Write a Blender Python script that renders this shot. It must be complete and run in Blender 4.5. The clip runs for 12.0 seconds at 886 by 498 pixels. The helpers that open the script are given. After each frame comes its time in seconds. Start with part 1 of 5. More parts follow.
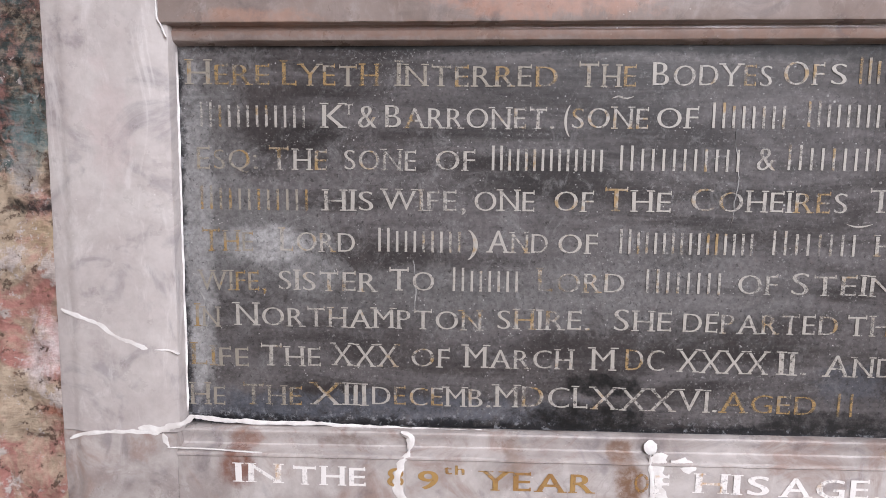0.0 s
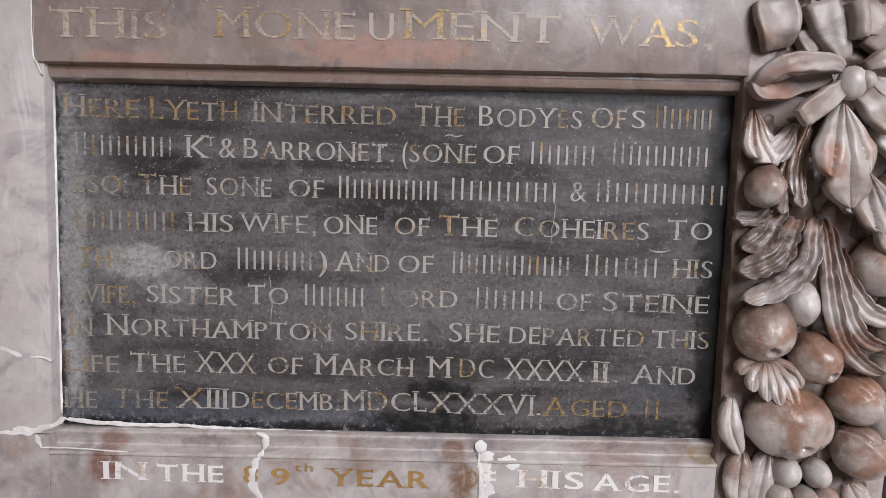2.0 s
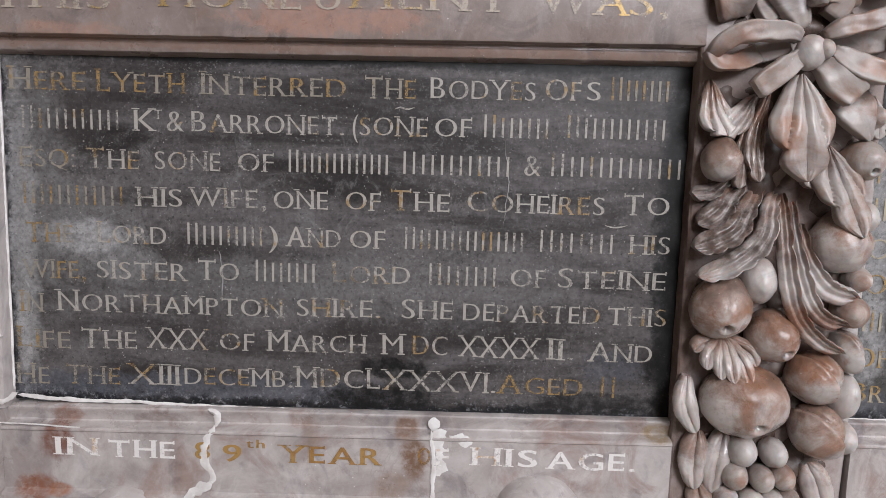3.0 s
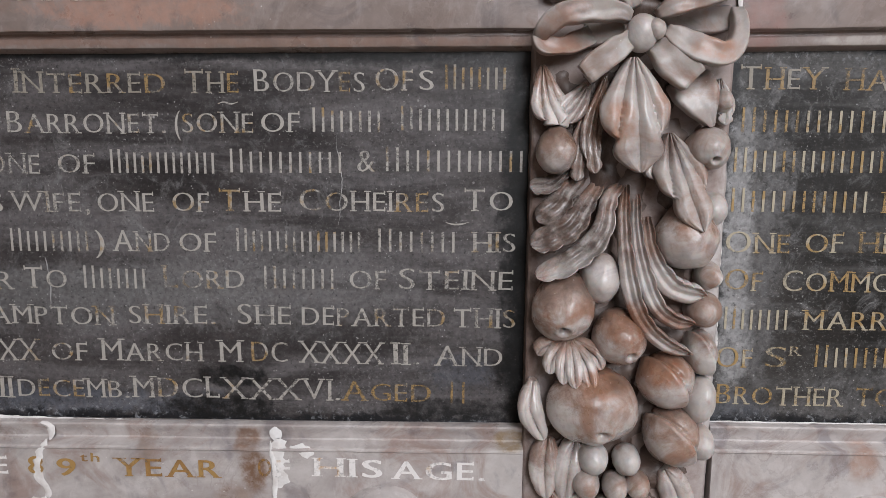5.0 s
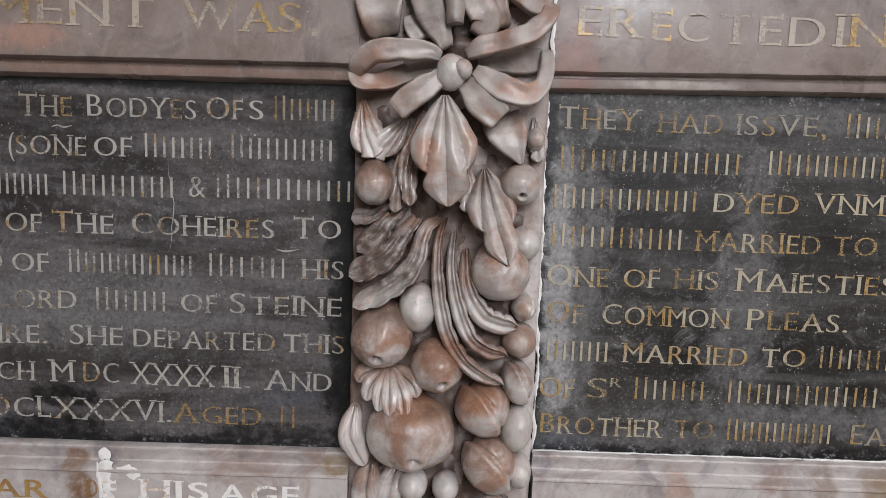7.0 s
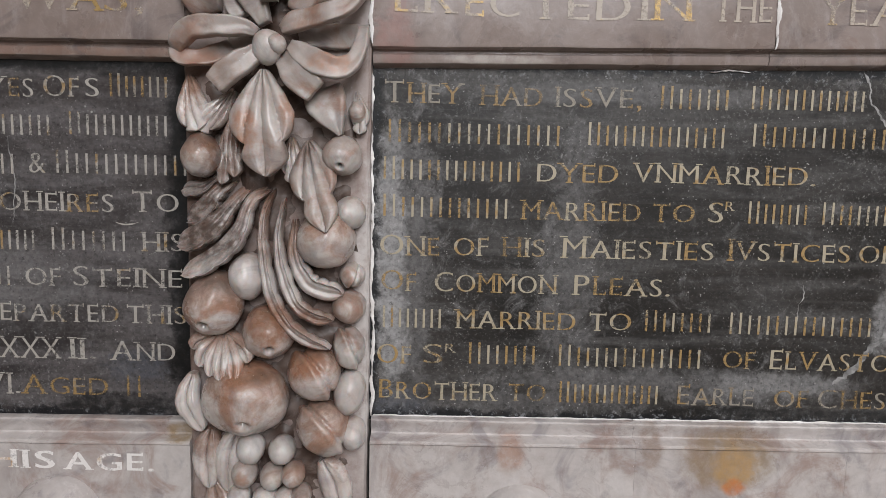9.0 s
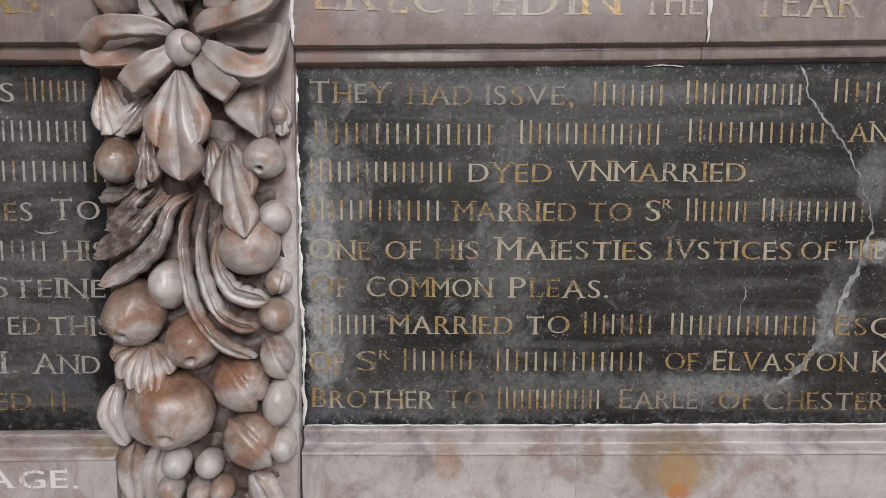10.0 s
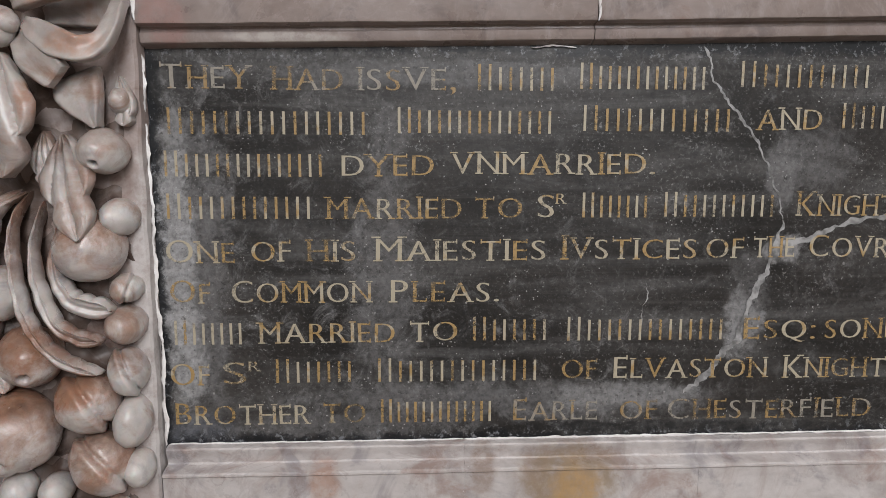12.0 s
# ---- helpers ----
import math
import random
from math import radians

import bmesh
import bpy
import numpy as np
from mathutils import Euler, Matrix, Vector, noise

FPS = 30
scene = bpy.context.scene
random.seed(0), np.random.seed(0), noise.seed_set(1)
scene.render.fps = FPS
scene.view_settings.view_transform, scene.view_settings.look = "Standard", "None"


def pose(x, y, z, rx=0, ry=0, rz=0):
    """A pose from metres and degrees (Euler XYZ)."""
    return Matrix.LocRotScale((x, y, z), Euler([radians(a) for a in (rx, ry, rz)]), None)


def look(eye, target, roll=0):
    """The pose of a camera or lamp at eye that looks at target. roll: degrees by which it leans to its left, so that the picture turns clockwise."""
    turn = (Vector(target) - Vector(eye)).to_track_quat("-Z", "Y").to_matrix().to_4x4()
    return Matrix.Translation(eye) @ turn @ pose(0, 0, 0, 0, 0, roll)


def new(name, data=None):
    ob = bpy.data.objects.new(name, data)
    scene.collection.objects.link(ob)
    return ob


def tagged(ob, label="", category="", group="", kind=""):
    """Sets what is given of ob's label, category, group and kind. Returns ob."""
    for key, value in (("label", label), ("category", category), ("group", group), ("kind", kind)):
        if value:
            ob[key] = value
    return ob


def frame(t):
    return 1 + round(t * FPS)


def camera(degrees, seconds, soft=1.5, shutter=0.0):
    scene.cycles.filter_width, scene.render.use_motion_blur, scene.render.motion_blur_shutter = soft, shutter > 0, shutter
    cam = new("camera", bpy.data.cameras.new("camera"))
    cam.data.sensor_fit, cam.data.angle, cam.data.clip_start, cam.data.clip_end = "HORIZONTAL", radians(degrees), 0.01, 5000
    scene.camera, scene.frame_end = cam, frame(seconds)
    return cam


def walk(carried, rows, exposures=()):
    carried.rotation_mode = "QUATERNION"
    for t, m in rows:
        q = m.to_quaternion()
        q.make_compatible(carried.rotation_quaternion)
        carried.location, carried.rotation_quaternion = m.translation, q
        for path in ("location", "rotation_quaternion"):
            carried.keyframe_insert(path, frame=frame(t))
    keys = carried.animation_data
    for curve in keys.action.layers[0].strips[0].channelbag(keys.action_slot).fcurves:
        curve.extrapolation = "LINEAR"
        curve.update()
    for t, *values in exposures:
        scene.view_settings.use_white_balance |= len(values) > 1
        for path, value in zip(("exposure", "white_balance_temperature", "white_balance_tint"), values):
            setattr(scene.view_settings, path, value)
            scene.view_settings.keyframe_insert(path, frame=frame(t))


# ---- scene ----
cam = camera(67.0, 12.0, soft=0.7)
PATH = [
    (0, (0.0470, 0.0939, 1.6022), (-0.0368, 2.0747, 1.3388), 0.69),
    (0.5, (0.0824, 0.0872, 1.6021), (0.0009, 2.0678, 1.3366), 0.76),
    (1, (0.1253, 0.0644, 1.6091), (0.0637, 2.0492, 1.3715), 0.85),
    (1.5, (0.1713, 0.0377, 1.6211), (0.1531, 2.0256, 1.4024), 1.01),
    (2, (0.2068, 0.0034, 1.6199), (0.2074, 1.9924, 1.4103), 1.64),
    (2.5, (0.2371, -0.0008, 1.6035), (0.2242, 1.9833, 1.3520), 1.93),
    (2.7, (0.2524, 0.0041, 1.6055), (0.2354, 1.9878, 1.3516), 1.81),
    (4.3, (0.4200, 0.0719, 1.6184), (0.3677, 2.0496, 1.3253), 1.12),
    (4.5, (0.4374, 0.0744, 1.6154), (0.3903, 2.0536, 1.3319), 0.64),
    (5, (0.4986, 0.0702, 1.6231), (0.4409, 2.0472, 1.3260), 0.38),
    (5.5, (0.5587, 0.0665, 1.6294), (0.5284, 2.0467, 1.3502), 0.86),
    (6, (0.6050, 0.0650, 1.6468), (0.5829, 2.0493, 1.3979), 1.67),
    (6.5, (0.6439, 0.0623, 1.6426), (0.6240, 2.0475, 1.4010), 1.92),
    (7, (0.6900, 0.0578, 1.6424), (0.6792, 2.0428, 1.3986), 2.01),
    (9, (0.8895, 0.0238, 1.6126), (0.9066, 2.0095, 1.3741), 1.41),
    (9.5, (0.9170, 0.0186, 1.6101), (0.9423, 2.0051, 1.3795), 0.81),
    (10, (0.9698, 0.0461, 1.6067), (1.0014, 2.0340, 1.3885), 0.44),
    (10.5, (1.0252, 0.0660, 1.6070), (1.0679, 2.0523, 1.3773), 0.24),
    (11, (1.0494, 0.0851, 1.6049), (1.0927, 2.0712, 1.3732), 0.13),
    (11.5, (1.0661, 0.1050, 1.6200), (1.1330, 2.0889, 1.3755), 0.05),
    (12, (1.0947, 0.1207, 1.6205), (1.1814, 2.1002, 1.3478), 0.19),
]
WIN_BACK, WIN_SIDE, DAYLIGHT = 325.0, 85.0, (0.962, 0.967, 1.0)
walk(cam, [(t, look(eye, target, roll)) for t, eye, target, roll in PATH],
     [(0.0, 0.36, 6350, 14), (1.5, 0.10, 6400, 13), (2.5, -0.05, 6400, 12), (5.5, -0.2, 6400, 10), (9.5, -0.3, 6550, 9), (12.0, -0.32, 6550, 9)])

# ---- world, light, room constants ----
X0, X1, Y0, YW, ZC = -3.2, 4.6, -3.4, 0.935, 6.2      # the chapel inside; YW is the wall that carries the monument
WZ0, WZ1, WX, WY = 2.6, 5.6, 1.7, -1.5               # sill, head and middles of the two windows
world = bpy.data.worlds.new("sky")
scene.world = world
world.use_nodes = True
_nt = world.node_tree
_sky = _nt.nodes.new("ShaderNodeTexSky")
_sky.sky_type, _sky.sun_disc = "NISHITA", False
_sky.sun_elevation, _sky.sun_rotation = radians(38), radians(140)
_nt.links.new(_sky.outputs[0], _nt.nodes["Background"].inputs[0])
_nt.nodes["Background"].inputs[1].default_value = 0.12


def window_light(name, at, target, w, h, power, colour):
    data = bpy.data.lights.new(name, "AREA")
    data.shape, data.size, data.size_y, data.energy, data.color = "RECTANGLE", w, h, power, colour
    ob = new(name, data)
    ob.matrix_world = look(at, target)
    return ob


window_light("window_light", (WX, Y0 + 0.05, 4.1), (WX, 0, 4.1), 1.7, 2.9, WIN_BACK, DAYLIGHT)
window_light("window_light", (X1 - 0.05, WY, 4.1), (0, WY, 4.1), 1.7, 2.9, WIN_SIDE, DAYLIGHT)


# ---- materials ----
class Mat:
    """A small builder of node materials, in the object's own metres."""

    def __init__(self, name):
        self.m = bpy.data.materials.new(name)
        self.m.use_nodes = True
        self.nt = self.m.node_tree
        self.bsdf = self.nt.nodes["Principled BSDF"]
        self.co = self.node("ShaderNodeTexCoord").outputs["Object"]

    def node(self, kind):
        return self.nt.nodes.new(kind)

    def put(self, value, socket):
        if isinstance(value, bpy.types.NodeSocket):
            self.nt.links.new(value, socket)
        elif isinstance(value, (tuple, list)) and len(value) == 3 and socket.type == "RGBA":
            socket.default_value = (*value, 1)
        else:
            socket.default_value = value

    def math(self, op, a, b=0.0, clamp=False):
        n = self.node("ShaderNodeMath")
        n.operation, n.use_clamp = op, clamp
        self.put(a, n.inputs[0]), self.put(b, n.inputs[1])
        return n.outputs[0]

    def noise(self, scale, detail=4.0, rough=0.55, stretch=(1, 1, 1), distort=0.0, shift=(0, 0, 0), co=None):
        mp = self.node("ShaderNodeMapping")
        self.put(co or self.co, mp.inputs[0])
        mp.inputs["Scale"].default_value = stretch
        mp.inputs["Location"].default_value = shift
        n = self.node("ShaderNodeTexNoise")
        self.put(mp.outputs[0], n.inputs["Vector"])
        for key, v in (("Scale", scale), ("Detail", detail), ("Roughness", rough), ("Distortion", distort)):
            n.inputs[key].default_value = v
        return n.outputs["Fac"]

    def cells(self, scale, stretch=(1, 1, 1), feature="F1"):
        mp = self.node("ShaderNodeMapping")
        self.put(self.co, mp.inputs[0])
        mp.inputs["Scale"].default_value = stretch
        n = self.node("ShaderNodeTexVoronoi")
        n.feature = feature
        self.put(mp.outputs[0], n.inputs["Vector"])
        n.inputs["Scale"].default_value = scale
        return n.outputs["Distance"]

    def ramp(self, value, lo, hi, a=0.0, b=1.0):
        n = self.node("ShaderNodeMapRange")
        n.interpolation_type = "SMOOTHSTEP"
        for key, v in (("Value", value), ("From Min", lo), ("From Max", hi), ("To Min", a), ("To Max", b)):
            self.put(v, n.inputs[key])
        return n.outputs[0]

    def mix(self, fac, a, b, mode="MIX"):
        n = self.node("ShaderNodeMix")
        n.data_type, n.blend_type = "RGBA", mode
        self.put(fac, n.inputs["Factor"]), self.put(a, n.inputs["A"]), self.put(b, n.inputs["B"])
        return n.outputs["Result"]

    def random(self):
        return self.node("ShaderNodeObjectInfo").outputs["Random"]

    def spot(self, x, z, rx, rz, ragged=0.62, edge=0.5, scale=24.0):
        """1 inside a ragged patch of the front face round (x, z), 0 outside."""
        sep = self.node("ShaderNodeSeparateXYZ")
        self.put(self.co, sep.inputs[0])
        dx = self.math("DIVIDE", self.math("SUBTRACT", sep.outputs[0], x), rx)
        dz = self.math("DIVIDE", self.math("SUBTRACT", sep.outputs[2], z), rz)
        d = self.math("SQRT", self.math("ADD", self.math("MULTIPLY", dx, dx), self.math("MULTIPLY", dz, dz)))
        n = self.noise(scale, 9.0, 0.72, distort=0.7, shift=(x * 7.3, 0, z * 3.1))
        d = self.math("ADD", d, self.math("MULTIPLY", self.math("SUBTRACT", n, 0.5), ragged * 4))
        inner = self.ramp(self.noise(75.0, 6.0, 0.7, shift=(z * 5.1, 1, x * 2.3)), 0.34, 0.60, 0.45, 1.0)
        return self.math("MULTIPLY", self.ramp(d, 1.0 - edge, 1.0, 1.0, 0.0), inner)

    def stain(self, colour, base, amount, *place, **kw):
        f = self.math("MULTIPLY", self.spot(*place, **kw), amount)
        return self.mix(f, base, colour)

    def bump(self, height, strength, distance, under=None):
        n = self.node("ShaderNodeBump")
        n.inputs["Strength"].default_value, n.inputs["Distance"].default_value = strength, distance
        self.put(height, n.inputs["Height"])
        if under:
            self.put(under, n.inputs["Normal"])
        return n.outputs[0]

    def done(self, colour, rough, normal=None, **more):
        self.put(colour, self.bsdf.inputs["Base Color"])
        self.put(rough, self.bsdf.inputs["Roughness"])
        if normal:
            self.put(normal, self.bsdf.inputs["Normal"])
        for key, v in more.items():
            self.put(v, self.bsdf.inputs[key.replace("_", " ")])
        return self.m


def marble(name, pale, warm, brown, warm_at=0.52, brown_at=0.66, stains=(), veins=0.5, sss=0.0, flush_scale=4.2, vary=0.0, soot=0.0, gloss=0.24, streaky=0.5):
    """Clouded alabaster: pale ground, warm clouds, rust-brown flushes and fine veins."""
    k = Mat(name)
    cloud = k.noise(6.0, 8.0, 0.62, distort=1.6)
    flush = k.math("ADD", k.noise(flush_scale, 7.0, 0.66, distort=1.8, shift=(3.7, 1.1, 5.2)), k.math("MULTIPLY", k.math("SUBTRACT", k.random(), 0.5), vary))
    fine = k.noise(60.0, 6.0, 0.65)
    streak = k.noise(14.0, 8.0, 0.66, stretch=(1, 1, 0.4), distort=3.0, shift=(9, 2, 4))
    smoke = k.noise(9.0, 7.0, 0.6, distort=2.2, shift=(2, 7, 6))
    col = k.mix(k.ramp(cloud, warm_at - 0.14, warm_at + 0.16), pale, warm)
    col = k.mix(k.math("MULTIPLY", k.ramp(flush, brown_at - 0.1, brown_at + 0.1), 0.8), col, brown)
    col = k.mix(k.math("MULTIPLY", k.ramp(smoke, 0.52, 0.68), 0.7), col, k.mix(1.0, col, (0.58, 0.58, 0.62), "MULTIPLY"))
    col = k.mix(k.math("MULTIPLY", k.ramp(streak, 0.53, 0.66), streaky), col, (0.62, 0.59, 0.58))
    vein = k.ramp(k.math("ABSOLUTE", k.math("SUBTRACT", k.noise(5.0, 8.0, 0.6, distort=2.6, shift=(1, 8, 2)), 0.5)), 0.0, 0.02, 1.0, 0.0)
    vein = k.math("MULTIPLY", vein, k.ramp(k.noise(4.0, 3.0, shift=(3, 3, 3)), 0.45, 0.6))
    col = k.mix(k.math("MULTIPLY", vein, veins * 0.6), col, (0.27, 0.22, 0.21))
    pale_vein = k.ramp(k.math("ABSOLUTE", k.math("SUBTRACT", k.noise(8.0, 8.0, 0.62, distort=3.4, shift=(6, 1, 9)), 0.5)), 0.0, 0.03, 1.0, 0.0)
    col = k.mix(k.math("MULTIPLY", pale_vein, 0.05), col, (0.66, 0.63, 0.62))
    for colour, amount, *place in stains:
        col = k.stain(colour, col, amount, *place)
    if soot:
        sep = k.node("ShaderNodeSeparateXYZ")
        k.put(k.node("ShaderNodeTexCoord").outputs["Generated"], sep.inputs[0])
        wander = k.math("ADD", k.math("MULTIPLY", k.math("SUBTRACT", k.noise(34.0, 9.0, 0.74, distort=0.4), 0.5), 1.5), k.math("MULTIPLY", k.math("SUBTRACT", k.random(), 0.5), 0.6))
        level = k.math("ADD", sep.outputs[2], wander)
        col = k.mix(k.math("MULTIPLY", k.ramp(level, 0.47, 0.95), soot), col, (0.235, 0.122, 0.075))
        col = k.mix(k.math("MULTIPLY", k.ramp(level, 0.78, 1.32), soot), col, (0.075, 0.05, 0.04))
    col = k.mix(k.ramp(fine, 0.25, 0.8, 0.0, 0.22), col, (0.30, 0.24, 0.22), "MULTIPLY")
    speck = k.ramp(k.cells(95.0), 0.05, 0.11, 0.6, 0.0)
    speck = k.math("MULTIPLY", speck, k.ramp(k.noise(9.0, 3.0), 0.56, 0.66))
    col = k.mix(speck, col, (0.7, 0.68, 0.66))
    rough = k.ramp(k.noise(14.0, 6.0, 0.65), 0.3, 0.75, gloss, gloss + 0.25)
    nrm = k.bump(k.noise(26.0, 6.0, 0.6), 0.35, 0.002 + 0.002 * (soot > 0))
    nrm = k.bump(fine, 0.25 + 0.2 * (soot > 0), 0.0010, nrm)
    more = dict(Subsurface_Weight=sss, Subsurface_Scale=0.006) if sss else {}
    return k.done(col, rough, nrm, **more)


PALE_STONE, WARM_STONE, RUST = (0.53, 0.475, 0.455), (0.43, 0.36, 0.335), (0.36, 0.20, 0.145)
MARBLE_STILE = marble("marble_stile", (0.50, 0.465, 0.45), (0.44, 0.395, 0.385), (0.40, 0.325, 0.31), veins=0.25, brown_at=0.7,
                      stains=[((0.36, 0.35, 0.365), 0.5, -0.36, 1.235, 0.07, 0.045), ((0.5, 0.42, 0.41), 0.5, -0.37, 1.63, 0.03, 0.09)])
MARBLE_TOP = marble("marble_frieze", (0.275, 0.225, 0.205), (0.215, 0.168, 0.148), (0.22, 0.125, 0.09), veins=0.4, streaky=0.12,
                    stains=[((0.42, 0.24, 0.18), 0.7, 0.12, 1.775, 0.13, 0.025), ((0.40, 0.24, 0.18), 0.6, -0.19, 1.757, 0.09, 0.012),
                            # the long brown band under the moulding paints its shade along with staining
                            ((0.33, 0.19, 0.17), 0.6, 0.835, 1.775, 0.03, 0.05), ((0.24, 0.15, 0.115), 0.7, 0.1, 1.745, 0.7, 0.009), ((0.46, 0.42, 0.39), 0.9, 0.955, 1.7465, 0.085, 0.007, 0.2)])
MARBLE_LOW = marble("marble_ledge", (0.51, 0.475, 0.46), (0.32, 0.28, 0.268), (0.30, 0.215, 0.185), veins=0.6, brown_at=0.585, flush_scale=8.0, streaky=0.25,
                    stains=[((0.20, 0.095, 0.07), 0.95, -0.234, 1.228, 0.029, 0.034, 0.28), ((0.24, 0.10, 0.06), 0.95, -0.257, 1.167, 0.041, 0.021, 0.28), ((0.30, 0.12, 0.055), 0.8, -0.231, 1.164, 0.021, 0.011, 0.28), ((0.27, 0.15, 0.11), 0.8, -0.223, 1.262, 0.029, 0.015, 0.28), ((0.22, 0.17, 0.15), 0.7, -0.101, 1.261, 0.045, 0.011, 0.28), ((0.22, 0.13, 0.085), 0.85, 0.229, 1.259, 0.021, 0.020, 0.28), ((0.19, 0.11, 0.07), 1.0, 0.241, 1.222, 0.023, 0.038, 0.28), ((0.27, 0.19, 0.15), 0.7, 0.212, 1.181, 0.030, 0.030, 0.28), ((0.30, 0.21, 0.11), 0.8, 0.560, 1.264, 0.026, 0.014, 0.28), ((0.26, 0.19, 0.15), 0.6, 0.103, 1.251, 0.015, 0.030, 0.28),
                            ((0.27, 0.20, 0.13), 0.85, 1.275, 1.245, 0.075, 0.05, 0.28), ((0.43, 0.27, 0.12), 0.8, 1.285, 1.235, 0.04, 0.035, 0.28),
                            ((0.50, 0.17, 0.05), 0.8, 1.285, 1.208, 0.02, 0.014, 0.28), ((0.25, 0.18, 0.14), 0.7, 1.175, 1.26, 0.018, 0.04, 0.28),
                            ((0.36, 0.19, 0.12), 0.6, 0.99, 1.245, 0.025, 0.03, 0.28)])
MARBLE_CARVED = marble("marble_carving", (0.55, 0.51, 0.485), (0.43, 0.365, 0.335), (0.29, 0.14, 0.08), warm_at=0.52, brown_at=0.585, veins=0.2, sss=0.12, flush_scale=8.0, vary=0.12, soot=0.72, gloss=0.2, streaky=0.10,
                       # brown patches, nearly black on the left fronds and at the right fronds' roots
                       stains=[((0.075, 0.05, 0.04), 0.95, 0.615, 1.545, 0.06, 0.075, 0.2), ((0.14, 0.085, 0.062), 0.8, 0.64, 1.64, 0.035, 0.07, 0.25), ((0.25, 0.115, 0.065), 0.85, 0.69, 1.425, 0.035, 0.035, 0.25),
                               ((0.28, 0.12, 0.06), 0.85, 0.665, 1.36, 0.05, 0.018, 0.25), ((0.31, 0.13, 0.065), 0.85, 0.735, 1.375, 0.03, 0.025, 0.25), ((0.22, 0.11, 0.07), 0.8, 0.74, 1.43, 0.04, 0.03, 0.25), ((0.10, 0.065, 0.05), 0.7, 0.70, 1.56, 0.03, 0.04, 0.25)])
MARBLE_BOW = marble("marble_bow", (0.40, 0.36, 0.335), (0.31, 0.26, 0.235), (0.25, 0.135, 0.09), warm_at=0.50, brown_at=0.59, veins=0.2, sss=0.12, flush_scale=7.0, vary=0.08, gloss=0.32, streaky=0.10,
                    stains=[((0.36, 0.18, 0.11), 0.7, 0.765, 1.73, 0.03, 0.018, 0.25), ((0.32, 0.18, 0.13), 0.7, 0.60, 1.745, 0.03, 0.03, 0.3), ((0.30, 0.145, 0.085), 0.8, 0.665, 1.655, 0.02, 0.03, 0.25), ((0.30, 0.145, 0.085), 0.7, 0.715, 1.675, 0.015, 0.03, 0.25),
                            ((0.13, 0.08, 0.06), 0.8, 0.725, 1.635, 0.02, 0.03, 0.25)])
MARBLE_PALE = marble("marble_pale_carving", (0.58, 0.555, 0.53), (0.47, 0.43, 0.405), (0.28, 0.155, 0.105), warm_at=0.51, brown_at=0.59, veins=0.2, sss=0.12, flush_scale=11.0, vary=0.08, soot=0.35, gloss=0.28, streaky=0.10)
# dark colour stands in for shade in the gaps between the carvings
SHADED_GROUND = marble("marble_shaded_ground", (0.15, 0.11, 0.092), (0.09, 0.058, 0.045), (0.05, 0.026, 0.018), warm_at=0.48, brown_at=0.55, veins=0.2, flush_scale=12.0, gloss=0.4, streaky=0.06)
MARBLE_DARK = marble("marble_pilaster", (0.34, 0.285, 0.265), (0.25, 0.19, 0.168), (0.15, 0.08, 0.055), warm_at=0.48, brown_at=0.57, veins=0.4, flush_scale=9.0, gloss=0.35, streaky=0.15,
                     # pale right edge and dark left edge paint sidelight onto the brown marble
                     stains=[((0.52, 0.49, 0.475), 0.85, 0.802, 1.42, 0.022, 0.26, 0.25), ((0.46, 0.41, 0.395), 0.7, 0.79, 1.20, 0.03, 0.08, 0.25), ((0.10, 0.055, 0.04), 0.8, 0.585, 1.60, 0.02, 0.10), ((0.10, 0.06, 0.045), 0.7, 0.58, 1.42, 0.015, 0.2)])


def plaster_fill():
    k = Mat("white_filler")
    col = k.mix(k.ramp(k.noise(40.0, 6.0), 0.35, 0.7), (0.76, 0.745, 0.73), (0.58, 0.545, 0.525))
    return k.done(col, 0.85, k.bump(k.noise(180.0, 5.0), 0.5, 0.0012))


FILLER = plaster_fill()


GREY, WHITE_BLOOM, BLACK_AND_SHADE, BLUISH = (0.17, 0.165, 0.165), (0.37, 0.365, 0.365), (0.008, 0.008, 0.008), (0.11, 0.12, 0.145)


